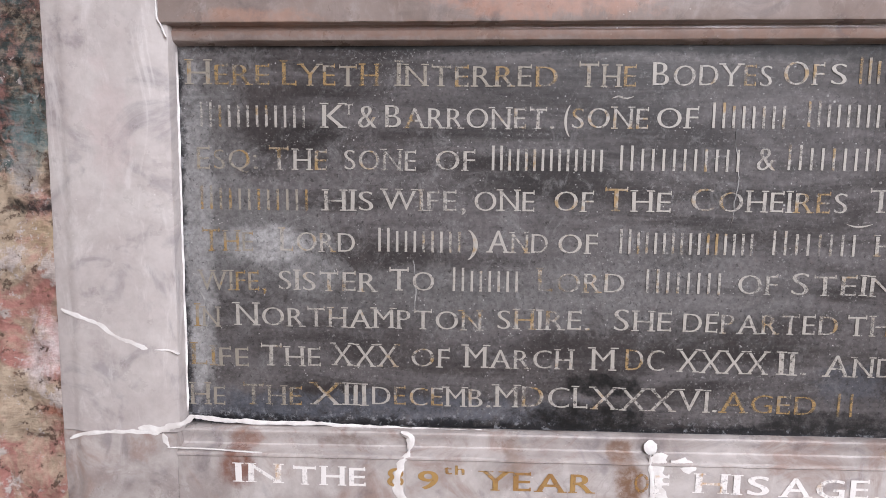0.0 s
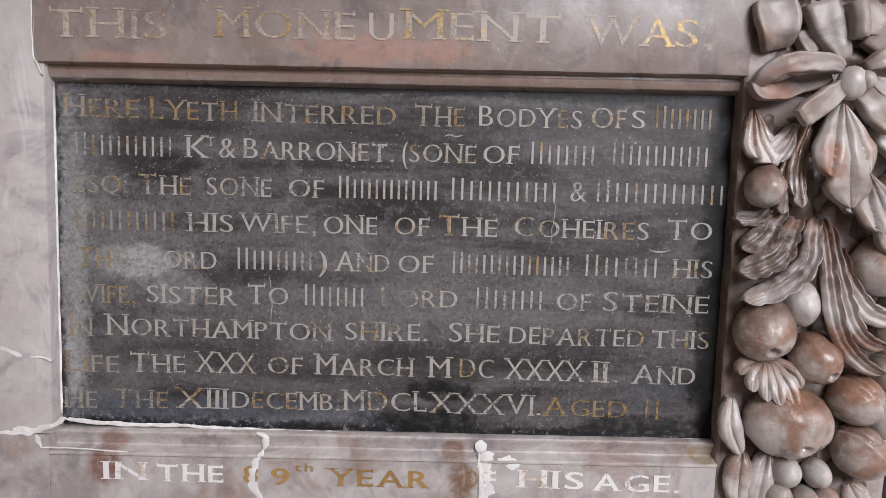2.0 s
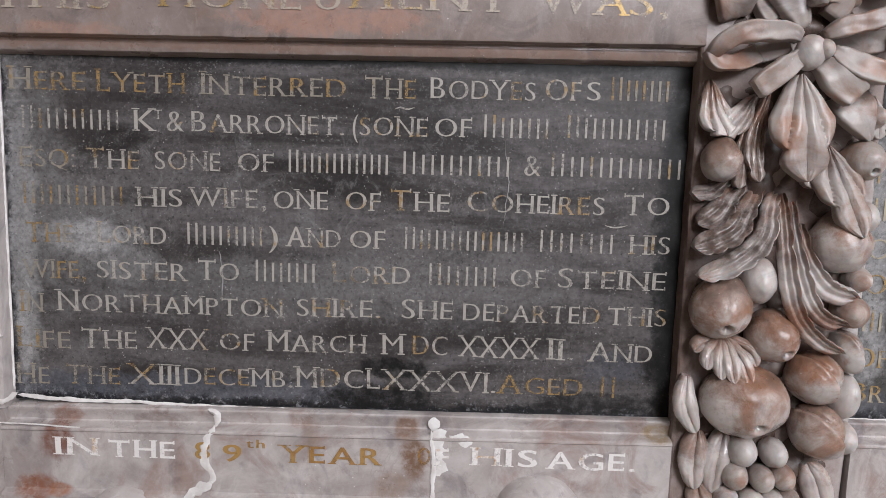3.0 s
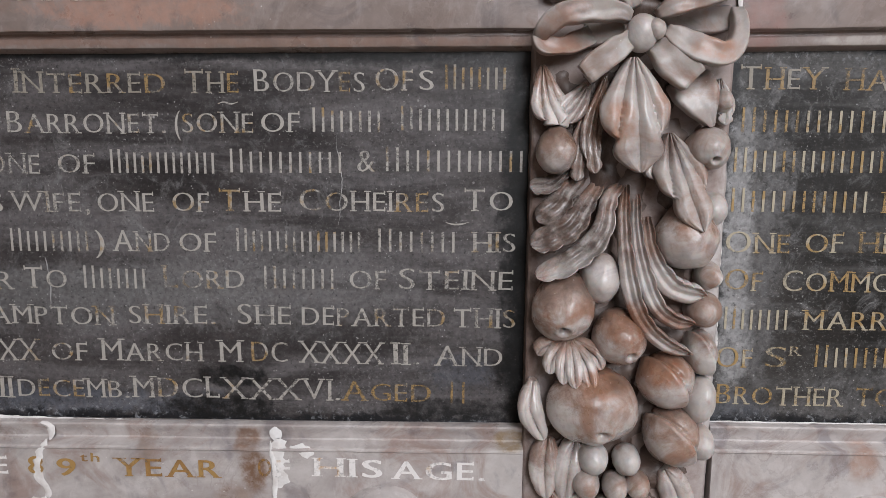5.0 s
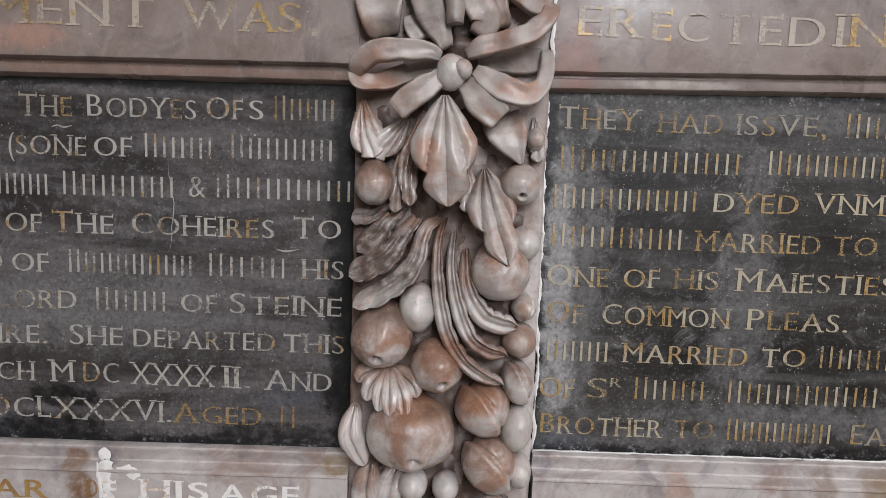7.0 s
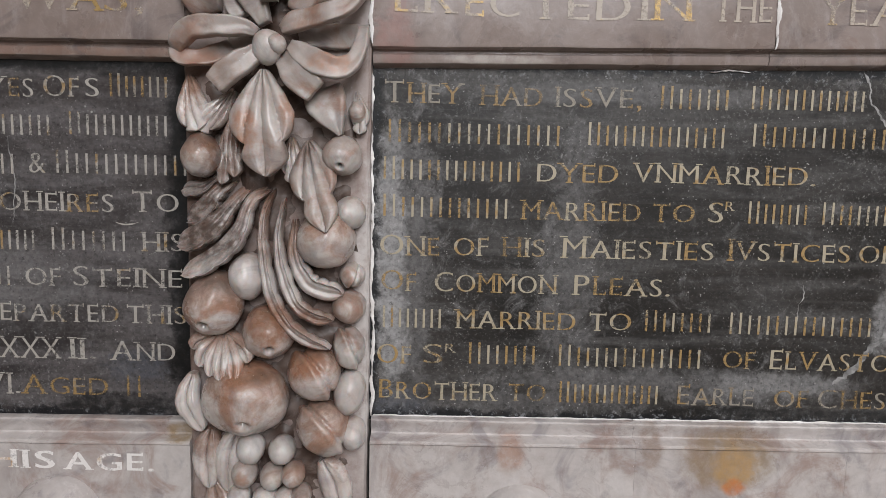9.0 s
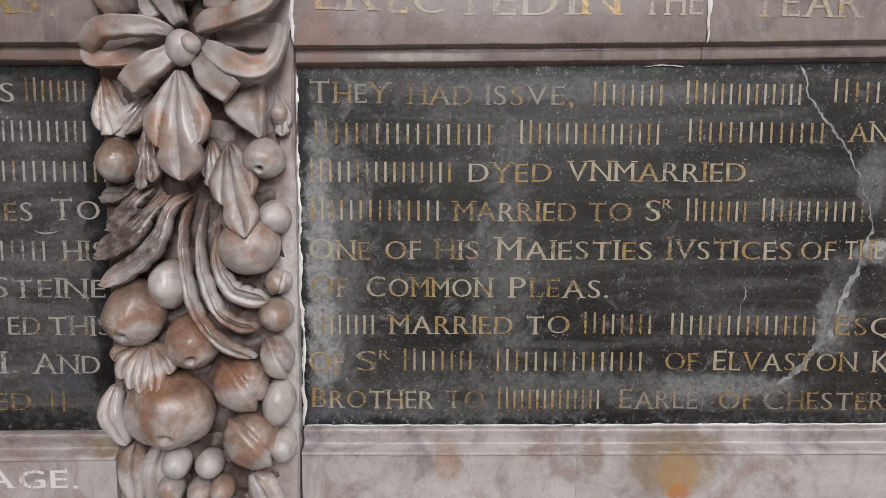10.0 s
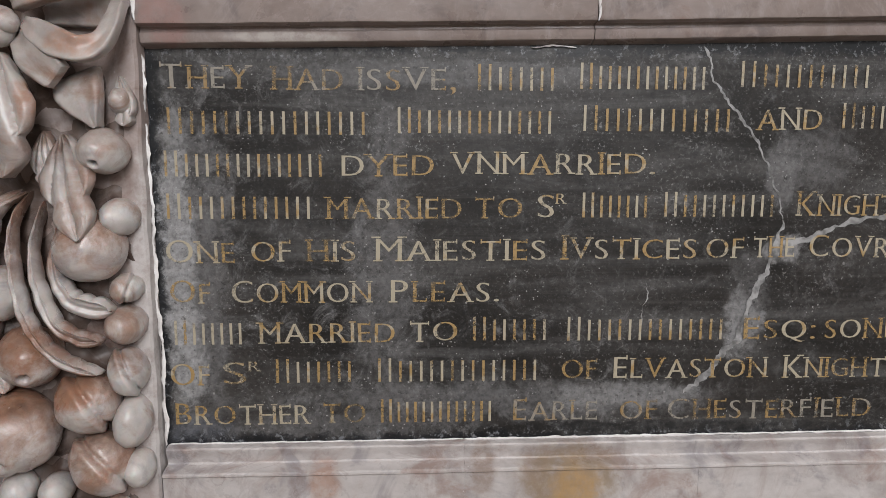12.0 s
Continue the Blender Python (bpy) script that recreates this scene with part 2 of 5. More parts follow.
def slate(name, stains, dark, mid, haze, haze_at, rim):
    """Old polished slate; rim is (x0, x1, z0, z1), round which it is flaked black and flecked with lime."""
    k = Mat(name)
    sep = k.node("ShaderNodeSeparateXYZ")
    k.put(k.co, sep.inputs[0])
    ex = k.math("MINIMUM", k.math("SUBTRACT", sep.outputs[0], rim[0]), k.math("SUBTRACT", rim[1], sep.outputs[0]))
    ez = k.math("MINIMUM", k.math("SUBTRACT", sep.outputs[2], rim[2]), k.math("SUBTRACT", rim[3], sep.outputs[2]))
    inside = k.math("MINIMUM", ex, ez)
    big = k.noise(5.0, 6.0, 0.6, distort=0.8)
    wipe = k.noise(9.0, 6.0, 0.62, stretch=(0.35, 1, 2.2), distort=0.6, shift=(4, 1, 7))
    lines = k.noise(30.0, 5.0, 0.7, stretch=(0.12, 1, 3.0), shift=(2, 0, 1))
    grain = k.noise(220.0, 4.0, 0.6)
    col = k.mix(k.ramp(big, 0.32, 0.7), dark, mid)
    col = k.mix(k.math("MULTIPLY", k.ramp(wipe, haze_at, haze_at + 0.24), 0.75), col, haze)
    col = k.mix(k.math("MULTIPLY", k.ramp(lines, 0.5, 0.75), 0.3), col, (0.11, 0.105, 0.10))
    for colour, amount, *place in stains:
        if colour != BLACK_AND_SHADE:
            col = k.stain(colour, col, amount, *place)
    dust = k.math("MULTIPLY", k.ramp(k.noise(260.0, 4.0, 0.75), 0.54, 0.70), k.ramp(k.noise(8.0, 5.0, 0.7, shift=(6, 6, 1)), 0.40, 0.68, 0.12, 0.9))
    col = k.mix(dust, col, (0.27, 0.265, 0.26))
    bloom = k.math("MULTIPLY", k.ramp(k.noise(36.0, 8.0, 0.78, distort=0.8), 0.50, 0.70), k.ramp(k.noise(3.2, 5.0, 0.6, shift=(8, 2, 3)), 0.40, 0.64, 0.15, 0.7))
    col = k.mix(bloom, col, (0.21, 0.205, 0.205))
    pits = k.math("MULTIPLY", k.ramp(k.noise(150.0, 6.0, 0.75, shift=(5, 5, 5)), 0.56, 0.64), 0.6)
    col = k.mix(pits, col, (0.010, 0.009, 0.009))
    chips = k.math("MULTIPLY", k.ramp(k.cells(190.0), 0.08, 0.20, 1.0, 0.0), k.ramp(k.noise(30.0, 5.0, 0.75), 0.50, 0.62))
    col = k.mix(chips, col, (0.42, 0.41, 0.40))
    big_chip = k.math("MULTIPLY", k.ramp(k.cells(60.0), 0.05, 0.12, 1.0, 0.0), k.ramp(k.noise(17.0, 5.0, 0.75, shift=(3, 9, 4)), 0.55, 0.62))
    col = k.mix(big_chip, col, (0.36, 0.35, 0.34))
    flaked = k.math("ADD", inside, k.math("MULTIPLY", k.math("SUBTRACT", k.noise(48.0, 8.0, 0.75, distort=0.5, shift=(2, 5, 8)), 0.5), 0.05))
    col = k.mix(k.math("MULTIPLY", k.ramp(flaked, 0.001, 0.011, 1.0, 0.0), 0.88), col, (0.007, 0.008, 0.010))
    lime = k.math("MULTIPLY", k.ramp(inside, 0.004, 0.024, 1.0, 0.0), k.ramp(k.noise(120.0, 7.0, 0.75, shift=(1, 4, 2)), 0.55, 0.62))
    col = k.mix(k.math("MULTIPLY", lime, 0.45), col, (0.36, 0.37, 0.39))
    # black goes on last: real black marks and the shade painted along the rim
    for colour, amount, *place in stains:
        if colour == BLACK_AND_SHADE:
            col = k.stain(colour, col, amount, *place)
    col = k.mix(k.ramp(grain, 0.3, 0.75, 0.0, 0.4), col, (0.06, 0.06, 0.06), "MULTIPLY")
    rough = k.ramp(wipe, 0.3, 0.75, 0.36, 0.6)
    nrm = k.bump(lines, 0.3, 0.0008, k.bump(grain, 0.2, 0.0005))
    return k.done(col, rough, nrm, Specular_IOR_Level=0.3)


SLATE_A = slate("slate_first", [
    (GREY, 0.75, -0.20, 1.50, 0.11, 0.07), (WHITE_BLOOM, 1.0, -0.20, 1.50, 0.085, 0.03, 0.4), (WHITE_BLOOM, 0.9, -0.285, 1.37, 0.012, 0.07, 0.4), (WHITE_BLOOM, 0.55, -0.15, 1.465, 0.05, 0.04),
    (WHITE_BLOOM, 0.5, -0.275, 1.42, 0.018, 0.12), (GREY, 0.5, -0.28, 1.52, 0.025, 0.24), (BLUISH, 0.7, -0.10, 1.300, 0.34, 0.024),
    # black on the top and right edges paints neighbouring parts' shadow over real dirt
    (BLACK_AND_SHADE, 1.0, 0.215, 1.335, 0.065, 0.017), (BLACK_AND_SHADE, 0.95, 0.2, 1.295, 0.11, 0.022), (BLACK_AND_SHADE, 0.9, 0.48, 1.295, 0.12, 0.018), (BLACK_AND_SHADE, 1.0, 0.572, 1.40, 0.026, 0.22, 0.2), (BLACK_AND_SHADE, 1.0, 0.572, 1.63, 0.026, 0.2, 0.2), (BLACK_AND_SHADE, 0.9, 0.40, 1.733, 0.25, 0.012, 0.2), (BLACK_AND_SHADE, 0.8, -0.05, 1.733, 0.3, 0.008, 0.2), (BLACK_AND_SHADE, 0.95, 0.565, 1.5, 0.030, 0.34),
    (BLACK_AND_SHADE, 0.7, 0.45, 1.727, 0.2, 0.014), (BLACK_AND_SHADE, 0.7, 0.1, 1.73, 0.3, 0.008), (GREY, 0.45, 0.28, 1.45, 0.2, 0.08), (BLUISH, 0.5, 0.5, 1.345, 0.05, 0.03), (GREY, 0.4, 0.0, 1.45, 0.2, 0.03), (GREY, 0.75, -0.255, 1.56, 0.06, 0.18), (WHITE_BLOOM, 0.55, -0.283, 1.53, 0.03, 0.22), (BLACK_AND_SHADE, 0.8, 0.12, 1.737, 0.45, 0.014), (GREY, 0.5, 0.02, 1.44, 0.3, 0.05)],
                (0.026, 0.0225, 0.0225), (0.060, 0.0525, 0.0520), (0.150, 0.138, 0.140), 0.40, (-0.303, 0.577, 1.279, 1.737))
SLATE_B = slate("slate_second", [
    (GREY, 0.7, 0.85, 1.5, 0.045, 0.22), (WHITE_BLOOM, 0.8, 0.825, 1.52, 0.03, 0.12), (WHITE_BLOOM, 0.75, 0.832, 1.39, 0.026, 0.09), (WHITE_BLOOM, 0.5, 0.83, 1.64, 0.02, 0.06), (WHITE_BLOOM, 0.6, 1.485, 1.43, 0.028, 0.05), (GREY, 0.7, 1.52, 1.60, 0.02, 0.05), (GREY, 0.5, 1.0, 1.305, 0.2, 0.02),
    (BLUISH, 0.5, 0.84, 1.30, 0.05, 0.03), (GREY, 0.5, 1.15, 1.712, 0.33, 0.016), (GREY, 0.6, 1.2, 1.335, 0.3, 0.03), (WHITE_BLOOM, 0.4, 1.36, 1.34, 0.12, 0.02),
    (GREY, 0.55, 1.06, 1.5, 0.05, 0.2), (WHITE_BLOOM, 0.6, 1.525, 1.515, 0.03, 0.02), (GREY, 0.4, 1.49, 1.45, 0.03, 0.08),
    (GREY, 0.5, 1.56, 1.62, 0.06, 0.05), (BLACK_AND_SHADE, 0.8, 0.812, 1.70, 0.01, 0.03), (BLACK_AND_SHADE, 0.8, 1.4, 1.300, 0.25, 0.008)],
                (0.015, 0.0135, 0.0122), (0.036, 0.0320, 0.0292), (0.100, 0.096, 0.093), 0.44, (0.806, 1.70, 1.288, 1.742))


def paint(name, a, b, mixat, cover, metal=0.0, rough=0.55, island_tint=0.5, full=0.92):
    """Worn lettering: two tones in patches, gone through to the stone in places."""
    k = Mat(name)
    n = k.math("ADD", k.noise(45.0, 4.0, 0.6), k.math("MULTIPLY", k.math("SUBTRACT", k.random(), 0.5), island_tint))
    tone = k.ramp(n, mixat - 0.08, mixat + 0.08)
    col = k.mix(tone, a, b)
    wear = k.math("ADD", k.noise(210.0, 6.0, 0.7), k.math("MULTIPLY", k.math("SUBTRACT", k.noise(14.0, 5.0, 0.65), 0.5), 0.8))
    wear = k.math("ADD", wear, k.math("MULTIPLY", k.math("SUBTRACT", k.random(), 0.5), 0.16))
    alpha = k.ramp(wear, cover - 0.2, cover + 0.16, full, 0.14)
    return k.done(col, rough, None, Alpha=alpha, Metallic=k.math("MULTIPLY", tone, metal))


FADED = paint("faded_paint", (0.29, 0.26, 0.215), (0.30, 0.195, 0.08), 0.53, 0.61, island_tint=0.4, full=0.85)
PALE = paint("pale_paint", (0.385, 0.36, 0.325), (0.30, 0.20, 0.09), 0.66, 0.64, island_tint=0.3)
GOLD = paint("ochre_paint", (0.39, 0.34, 0.25), (0.33, 0.215, 0.085), 0.50, 0.65, island_tint=0.35)
FRIEZE = paint("worn_gilding", (0.45, 0.385, 0.32), (0.46, 0.31, 0.12), 0.60, 0.63, island_tint=0.2, metal=0.4, rough=0.45, full=0.84)
WHITE = paint("white_inlay", (0.78, 0.75, 0.73), (0.52, 0.33, 0.17), 0.72, 0.68)
OCHRE = paint("brown_ochre_paint", (0.36, 0.215, 0.07), (0.30, 0.16, 0.05), 0.5, 0.66)


def old_wall():
    """Flaking painted plaster: teal above, scorched band, pink and buff patches below."""
    k = Mat("flaking_plaster")
    n1, n2, n3 = k.noise(9.0, 7.0, 0.65, distort=1.0), k.noise(16.0, 7.0, 0.7, shift=(4, 2, 1)), k.noise(60.0, 6.0, 0.7)
    col = k.mix(k.ramp(n1, 0.42, 0.58), (0.50, 0.40, 0.30), (0.46, 0.22, 0.19))
    col = k.mix(k.ramp(n2, 0.56, 0.62), col, (0.60, 0.53, 0.50))
    col = k.mix(k.ramp(k.noise(22.0, 7.0, 0.7, shift=(1, 1, 8)), 0.60, 0.66), col, (0.25, 0.14, 0.09))
    col = k.stain((0.42, 0.33, 0.21), col, 0.9, -0.46, 1.50, 0.1, 0.035)
    col = k.stain((0.37, 0.13, 0.08), col, 0.8, -0.47, 1.26, 0.09, 0.014)
    col = k.stain((0.70, 0.62, 0.62), col, 0.8, -0.52, 1.34, 0.04, 0.06)
    brush = k.noise(10.0, 7.0, 0.72, stretch=(0.6, 1, 5), distort=0.6)
    teal = k.mix(k.ramp(brush, 0.40, 0.60), (0.050, 0.070, 0.068), (0.014, 0.012, 0.010))
    teal = k.mix(k.ramp(n2, 0.52, 0.60), teal, (0.085, 0.125, 0.125))
    teal = k.mix(k.ramp(k.noise(14.0, 7.0, 0.72, shift=(7, 3, 2)), 0.54, 0.62), teal, (0.11, 0.062, 0.042))
    col = k.stain(teal, col, 1.0, -0.55, 1.80, 0.4, 0.215, 0.3, 0.12)
    col = k.stain((0.15, 0.23, 0.235), col, 0.7, -0.52, 1.63, 0.035, 0.07)
    col = k.stain((0.40, 0.29, 0.25), col, 0.95, -0.470, 1.625, 0.018, 0.05)
    col = k.stain((0.09, 0.05, 0.035), col, 0.95, -0.485, 1.575, 0.04, 0.035)
    col = k.stain((0.35, 0.34, 0.34), col, 0.8, -0.53, 1.575, 0.025, 0.03)
    col = k.stain((0.010, 0.010, 0.012), col, 0.95, -0.50, 1.537, 0.08, 0.014)
    flecks = k.math("MULTIPLY", k.ramp(k.noise(85.0, 6.0, 0.75, shift=(2, 2, 9)), 0.58, 0.63), k.ramp(k.noise(15.0, 4.0), 0.48, 0.58))
    col = k.mix(flecks, col, (0.62, 0.56, 0.54))
    scabs = k.math("MULTIPLY", k.ramp(k.noise(48.0, 7.0, 0.75, shift=(6, 4, 1)), 0.57, 0.61), 0.8)
    col = k.mix(scabs, col, (0.13, 0.075, 0.055))
    col = k.mix(k.ramp(n3, 0.35, 0.7, 0.0, 0.5), col, (0.35, 0.3, 0.27), "MULTIPLY")
    nrm = k.bump(k.math("ADD", n3, k.math("MULTIPLY", scabs, -0.5)), 0.8, 0.005, k.bump(k.math("ADD", n2, k.math("MULTIPLY", brush, 0.6)), 0.8, 0.010))
    return k.done(col, 0.8, nrm)


def limewash(name, a, b, scale=3.0):
    k = Mat(name)
    col = k.mix(k.ramp(k.noise(scale, 6.0), 0.35, 0.7), a, b)
    return k.done(col, 0.85, k.bump(k.noise(30.0, 6.0), 0.4, 0.004))


OLD_WALL = old_wall()
LIME = limewash("limewash", (0.40, 0.375, 0.34), (0.30, 0.275, 0.24))
FLAGS = limewash("stone_flags", (0.30, 0.27, 0.23), (0.22, 0.20, 0.18), 1.5)
OAK = limewash("dark_wood", (0.16, 0.10, 0.06), (0.10, 0.06, 0.035), 6.0)


def clear_glass():
    k = Mat("window_glass")
    return k.done((1, 1, 1), 0.02, None, Transmission_Weight=1.0, IOR=1.02)


GLASS = clear_glass()


# ---- mesh helpers ----
def mesh_of(name, verts, faces, material, smooth=None):
    me = bpy.data.meshes.new(name)
    me.from_pydata(verts, [], faces)
    me.materials.append(material)
    bm = bmesh.new()
    bm.from_mesh(me)
    bmesh.ops.recalc_face_normals(bm, faces=bm.faces)
    bm.to_mesh(me)
    bm.free()
    if smooth is not None:
        me.polygons.foreach_set("use_smooth", [True] * len(me.polygons))
        if smooth < 180:
            me.set_sharp_from_angle(angle=radians(smooth))
    return me


def part(name, me, parent, label=""):
    """Links a mesh that is laid out in room metres under a thing whose base may stand anywhere."""
    ob = new(name, me)
    ob.parent = parent
    base, p = Vector((0, 0, 0)), parent
    while p:
        base, p = base + p.location, p.parent
    ob.location = -base
    return tagged(ob, label)


def thing(name, base, label, category, kind="", group=""):
    ob = new(name)
    ob.location = base
    ob.empty_display_size = 0.05
    return tagged(ob, label, category, group, kind)


def box(x0, x1, y0, y1, z0, z1):
    v = [(x, y, z) for x in (x0, x1) for y in (y0, y1) for z in (z0, z1)]
    f = [(0, 1, 3, 2), (4, 6, 7, 5), (0, 4, 5, 1), (2, 3, 7, 6), (0, 2, 6, 4), (1, 5, 7, 3)]
    return v, f


def boxes(name, spans, material):
    V, F = [], []
    for s in spans:
        v, f = box(*s)
        F += [tuple(i + len(V) for i in q) for q in f]
        V += v
    return mesh_of(name, V, F, material)


def wob(p, scale, amount):
    return noise.noise(Vector(p) * scale) * amount


def moulded(name, profile, x0, x1, material, slope=(0.0, 0.0), step=0.006, wear=0.0006):
    """A block with a (y, z) profile run along x, worn along its edges; slope lifts it (at x0, at x1)."""
    n = max(2, int((x1 - x0) / step))
    V, F, k = [], [], len(profile)
    for i in range(n + 1):
        u = i / n
        end = 0.0005 if i in (0, n) else 0.0
        x = x0 + (x1 - x0) * u
        for j, (y, z) in enumerate(profile):
            lift = slope[0] + (slope[1] - slope[0]) * u
            w = wear if y < YW - 0.03 else 0.0
            V.append((x, y + end + wob((x, y * 3, z), 45, w) + wob((x, y, z), 8, w * 1.2), z + lift + wob((x + 9, y * 3, z), 38, w)))
    for i in range(n):
        for j in range(k):
            a, b = i * k + j, i * k + (j + 1) % k
            F.append((a, b, b + k, a + k))
    F += [tuple(range(k)), tuple(range(n * k, n * k + k))]
    return mesh_of(name, V, F, material, 28)


def upright(name, profile, z0, z1, material, step=0.008, wear=0.0006, lean=0.0):
    """A post with an (x, y) profile run up z."""
    n = max(2, int((z1 - z0) / step))
    V, F, k = [], [], len(profile)
    for i in range(n + 1):
        z = z0 + (z1 - z0) * i / n
        for x, y in profile:
            w = wear if y < YW - 0.03 else 0.0
            V.append((x + lean * (z - z0) + wob((x, y, z), 40, w), y + wob((x + 5, y, z), 30, w) + wob((x, y, z + 3), 7, w * 1.5), z))
    for i in range(n):
        for j in range(k):
            a, b = i * k + j, i * k + (j + 1) % k
            F.append((a, b, b + k, a + k))
    F += [tuple(range(k)), tuple(range(n * k, n * k + k))]
    return mesh_of(name, V, F, material, 28)


def along(points, n):
    """n + 1 points of a smooth curve through the given ones."""
    P = [Vector(p) for p in points]
    P = [P[0] * 2 - P[1]] + P + [P[-1] * 2 - P[-2]]
    out = []
    for i in range(n + 1):
        t = i / n * (len(P) - 3)
        s = min(int(t), len(P) - 4)
        u = t - s
        a, b, c, d = P[s:s + 4]
        out.append(0.5 * (2 * b + (c - a) * u + (2 * a - 5 * b + 4 * c - d) * u * u + (3 * b - a - 3 * c + d) * u ** 3))
    return out


def seam(name, points, width, y, material, ragged=0.5, thick=0.0016, jag=0.0):
    """A ragged filled crack or a line of pointing on a face at depth y; points are (x, z)."""
    n = max(4, int(sum((Vector(a) - Vector(b)).length for a, b in zip(points, points[1:])) / 0.0035))
    pts = along([(x, 0, z) for x, z in points], n)
    V, F = [], []
    for i, p in enumerate(pts):
        q = pts[min(i + 1, n)] - pts[max(i - 1, 0)]
        side = Vector((-q.z, 0, q.x)).normalized()
        c = p + side * (wob((p.x, 1, p.z), 60, jag) + wob((p.x, 4, p.z), 200, jag * 0.5))
        w = [width * 0.4 * max(0.12, 1 + ragged * 1.7 * noise.noise(Vector((p.x, s, p.z)) * 55) + ragged * 0.8 * noise.noise(Vector((p.x, s, p.z)) * 190)) for s in (3, 7)]
        taper = min(1, i / 3 + 0.25, (n - i) / 3 + 0.25)
        a, b = c - side * w[0] * taper, c + side * w[1] * taper
        m = (a + b) / 2
        V += [(a.x, y - 0.0004, a.z), (m.x, y - thick * (0.7 + 0.5 * noise.noise(m * 90)), m.z), (b.x, y - 0.0004, b.z), (m.x, y + 0.003, m.z)]
    for i in range(n):
        for j in range(4):
            a, b = i * 4 + j, i * 4 + (j + 1) % 4
            F.append((a, b, b + 4, a + 4))
    F += [(0, 1, 2, 3), (n * 4, n * 4 + 1, n * 4 + 2, n * 4 + 3)]
    return mesh_of(name, V, F, material, 60)


# ---- the chapel round the monument ----
def hole_wall(name, x0, x1, y0, y1, hole, axis, material):
    """A thick wall with one opening: hole is (a0, a1, z0, z1) along the wall's length."""
    a0, a1, h0, h1 = hole
    if axis == "x":
        spans = [(x0, a0, y0, y1, 0, ZC), (a1, x1, y0, y1, 0, ZC), (a0, a1, y0, y1, 0, h0), (a0, a1, y0, y1, h1, ZC)]
    else:
        spans = [(x0, x1, y0, a0, 0, ZC), (x0, x1, a1, y1, 0, ZC), (x0, x1, a0, a1, 0, h0), (x0, x1, a0, a1, h1, ZC)]
    return tagged(new(name, boxes(name, spans, material)), "limewashed chapel wall with one tall window opening", "wall", "", "structure")


tagged(new("floor", boxes("floor", [(X0 - 0.4, X1 + 0.4, Y0 - 0.4, YW + 0.5, -0.2, 0.0)], FLAGS)), "worn grey stone floor of the chapel", "floor", "", "structure")
tagged(new("ceiling", boxes("ceiling", [(X0 - 0.4, X1 + 0.4, Y0 - 0.4, YW + 0.5, ZC, ZC + 0.2)], LIME)), "plain limewashed chapel ceiling", "ceiling", "", "structure")
tagged(new("wall_west", boxes("wall_west", [(X0 - 0.4, X0, Y0 - 0.4, YW + 0.5, 0, ZC)], LIME)), "plain limewashed chapel wall", "wall", "", "structure")
hole_wall("wall_south", X0, X1, Y0 - 0.4, Y0, (WX - 0.9, WX + 0.9, WZ0, WZ1), "x", LIME)
hole_wall("wall_east", X1, X1 + 0.4, Y0 - 0.4, YW + 0.5, (WY - 0.9, WY + 0.9, WZ0, WZ1), "y", LIME)


def window(name, axis):
    w = thing(name, (WX, Y0 - 0.2, WZ0) if axis == "x" else (X1 + 0.2, WY, WZ0), "tall leaded chapel window in a dark wooden frame", "window", "structure")
    c = WX if axis == "x" else WY
    at = (Y0 - 0.22, Y0 - 0.16) if axis == "x" else (X1 + 0.16, X1 + 0.22)
    def bars(spans):
        return [(a, b, *at, z0, z1) if axis == "x" else (*at, a, b, z0, z1) for a, b, z0, z1 in spans]
    part("window_frame", boxes("window_frame", bars([(c - 0.9, c - 0.84, WZ0, WZ1), (c + 0.84, c + 0.9, WZ0, WZ1), (c - 0.84, c + 0.84, WZ0, WZ0 + 0.07), (c - 0.84, c + 0.84, WZ1 - 0.07, WZ1), (c - 0.03, c + 0.03, WZ0 + 0.07, WZ1 - 0.07)]), OAK), w)
    mid = sum(at) / 2
    for a, b in ((c - 0.84, c - 0.03), (c + 0.03, c + 0.84)):
        for i in range(4):
            z0, z1 = WZ0 + 0.07 + 0.715 * i, WZ0 + 0.07 + 0.715 * (i + 1)
            s = (a, b, mid - 0.003, mid + 0.003, z0, z1) if axis == "x" else (mid - 0.003, mid + 0.003, a, b, z0, z1)
            part("pane", boxes("pane", [s], GLASS), w).visible_shadow = False


window("window_1", "x")
window("window_2", "y")


def north_wall():
    xs = [X0, -2.5, -1.8, -1.2] + [-0.9 + 0.006 * i for i in range(85)] + [-0.2, 0.4, 1.0, 1.6, 2.2, 3.0, X1]
    zs = [0, 0.4, 0.8] + [1.0 + 0.006 * i for i in range(160)] + [2.4, 3.2, 4.0, 5.0, ZC]
    V = []
    for x in xs:
        for z in zs:
            d = 0.0
            if -0.95 < x < -0.36 and 0.95 < z < 2.0:
                d = wob((x, 0, z), 12, 0.014) + wob((x, 2, z), 34, 0.008) + wob((x, 5, z), 90, 0.004)
                flake = noise.noise(Vector((x, 9, z)) * 22)
                d += 0.004 if flake > 0.12 else 0.0
            V.append((x, YW + d, z))
    nz = len(zs)
    F = [(i * nz + j, i * nz + j + 1, (i + 1) * nz + j + 1, (i + 1) * nz + j) for i in range(len(xs) - 1) for j in range(nz - 1)]
    n0 = len(V)
    v, f = box(X0, X1, YW + 0.02, YW + 0.5, 0, ZC)
    F += [tuple(i + n0 for i in q) for q in f]
    tagged(new("wall_north", mesh_of("wall_north", V + v, F, OLD_WALL, 50)), "old wall with flaking teal, pink and buff painted plaster", "wall", "", "structure")


north_wall()

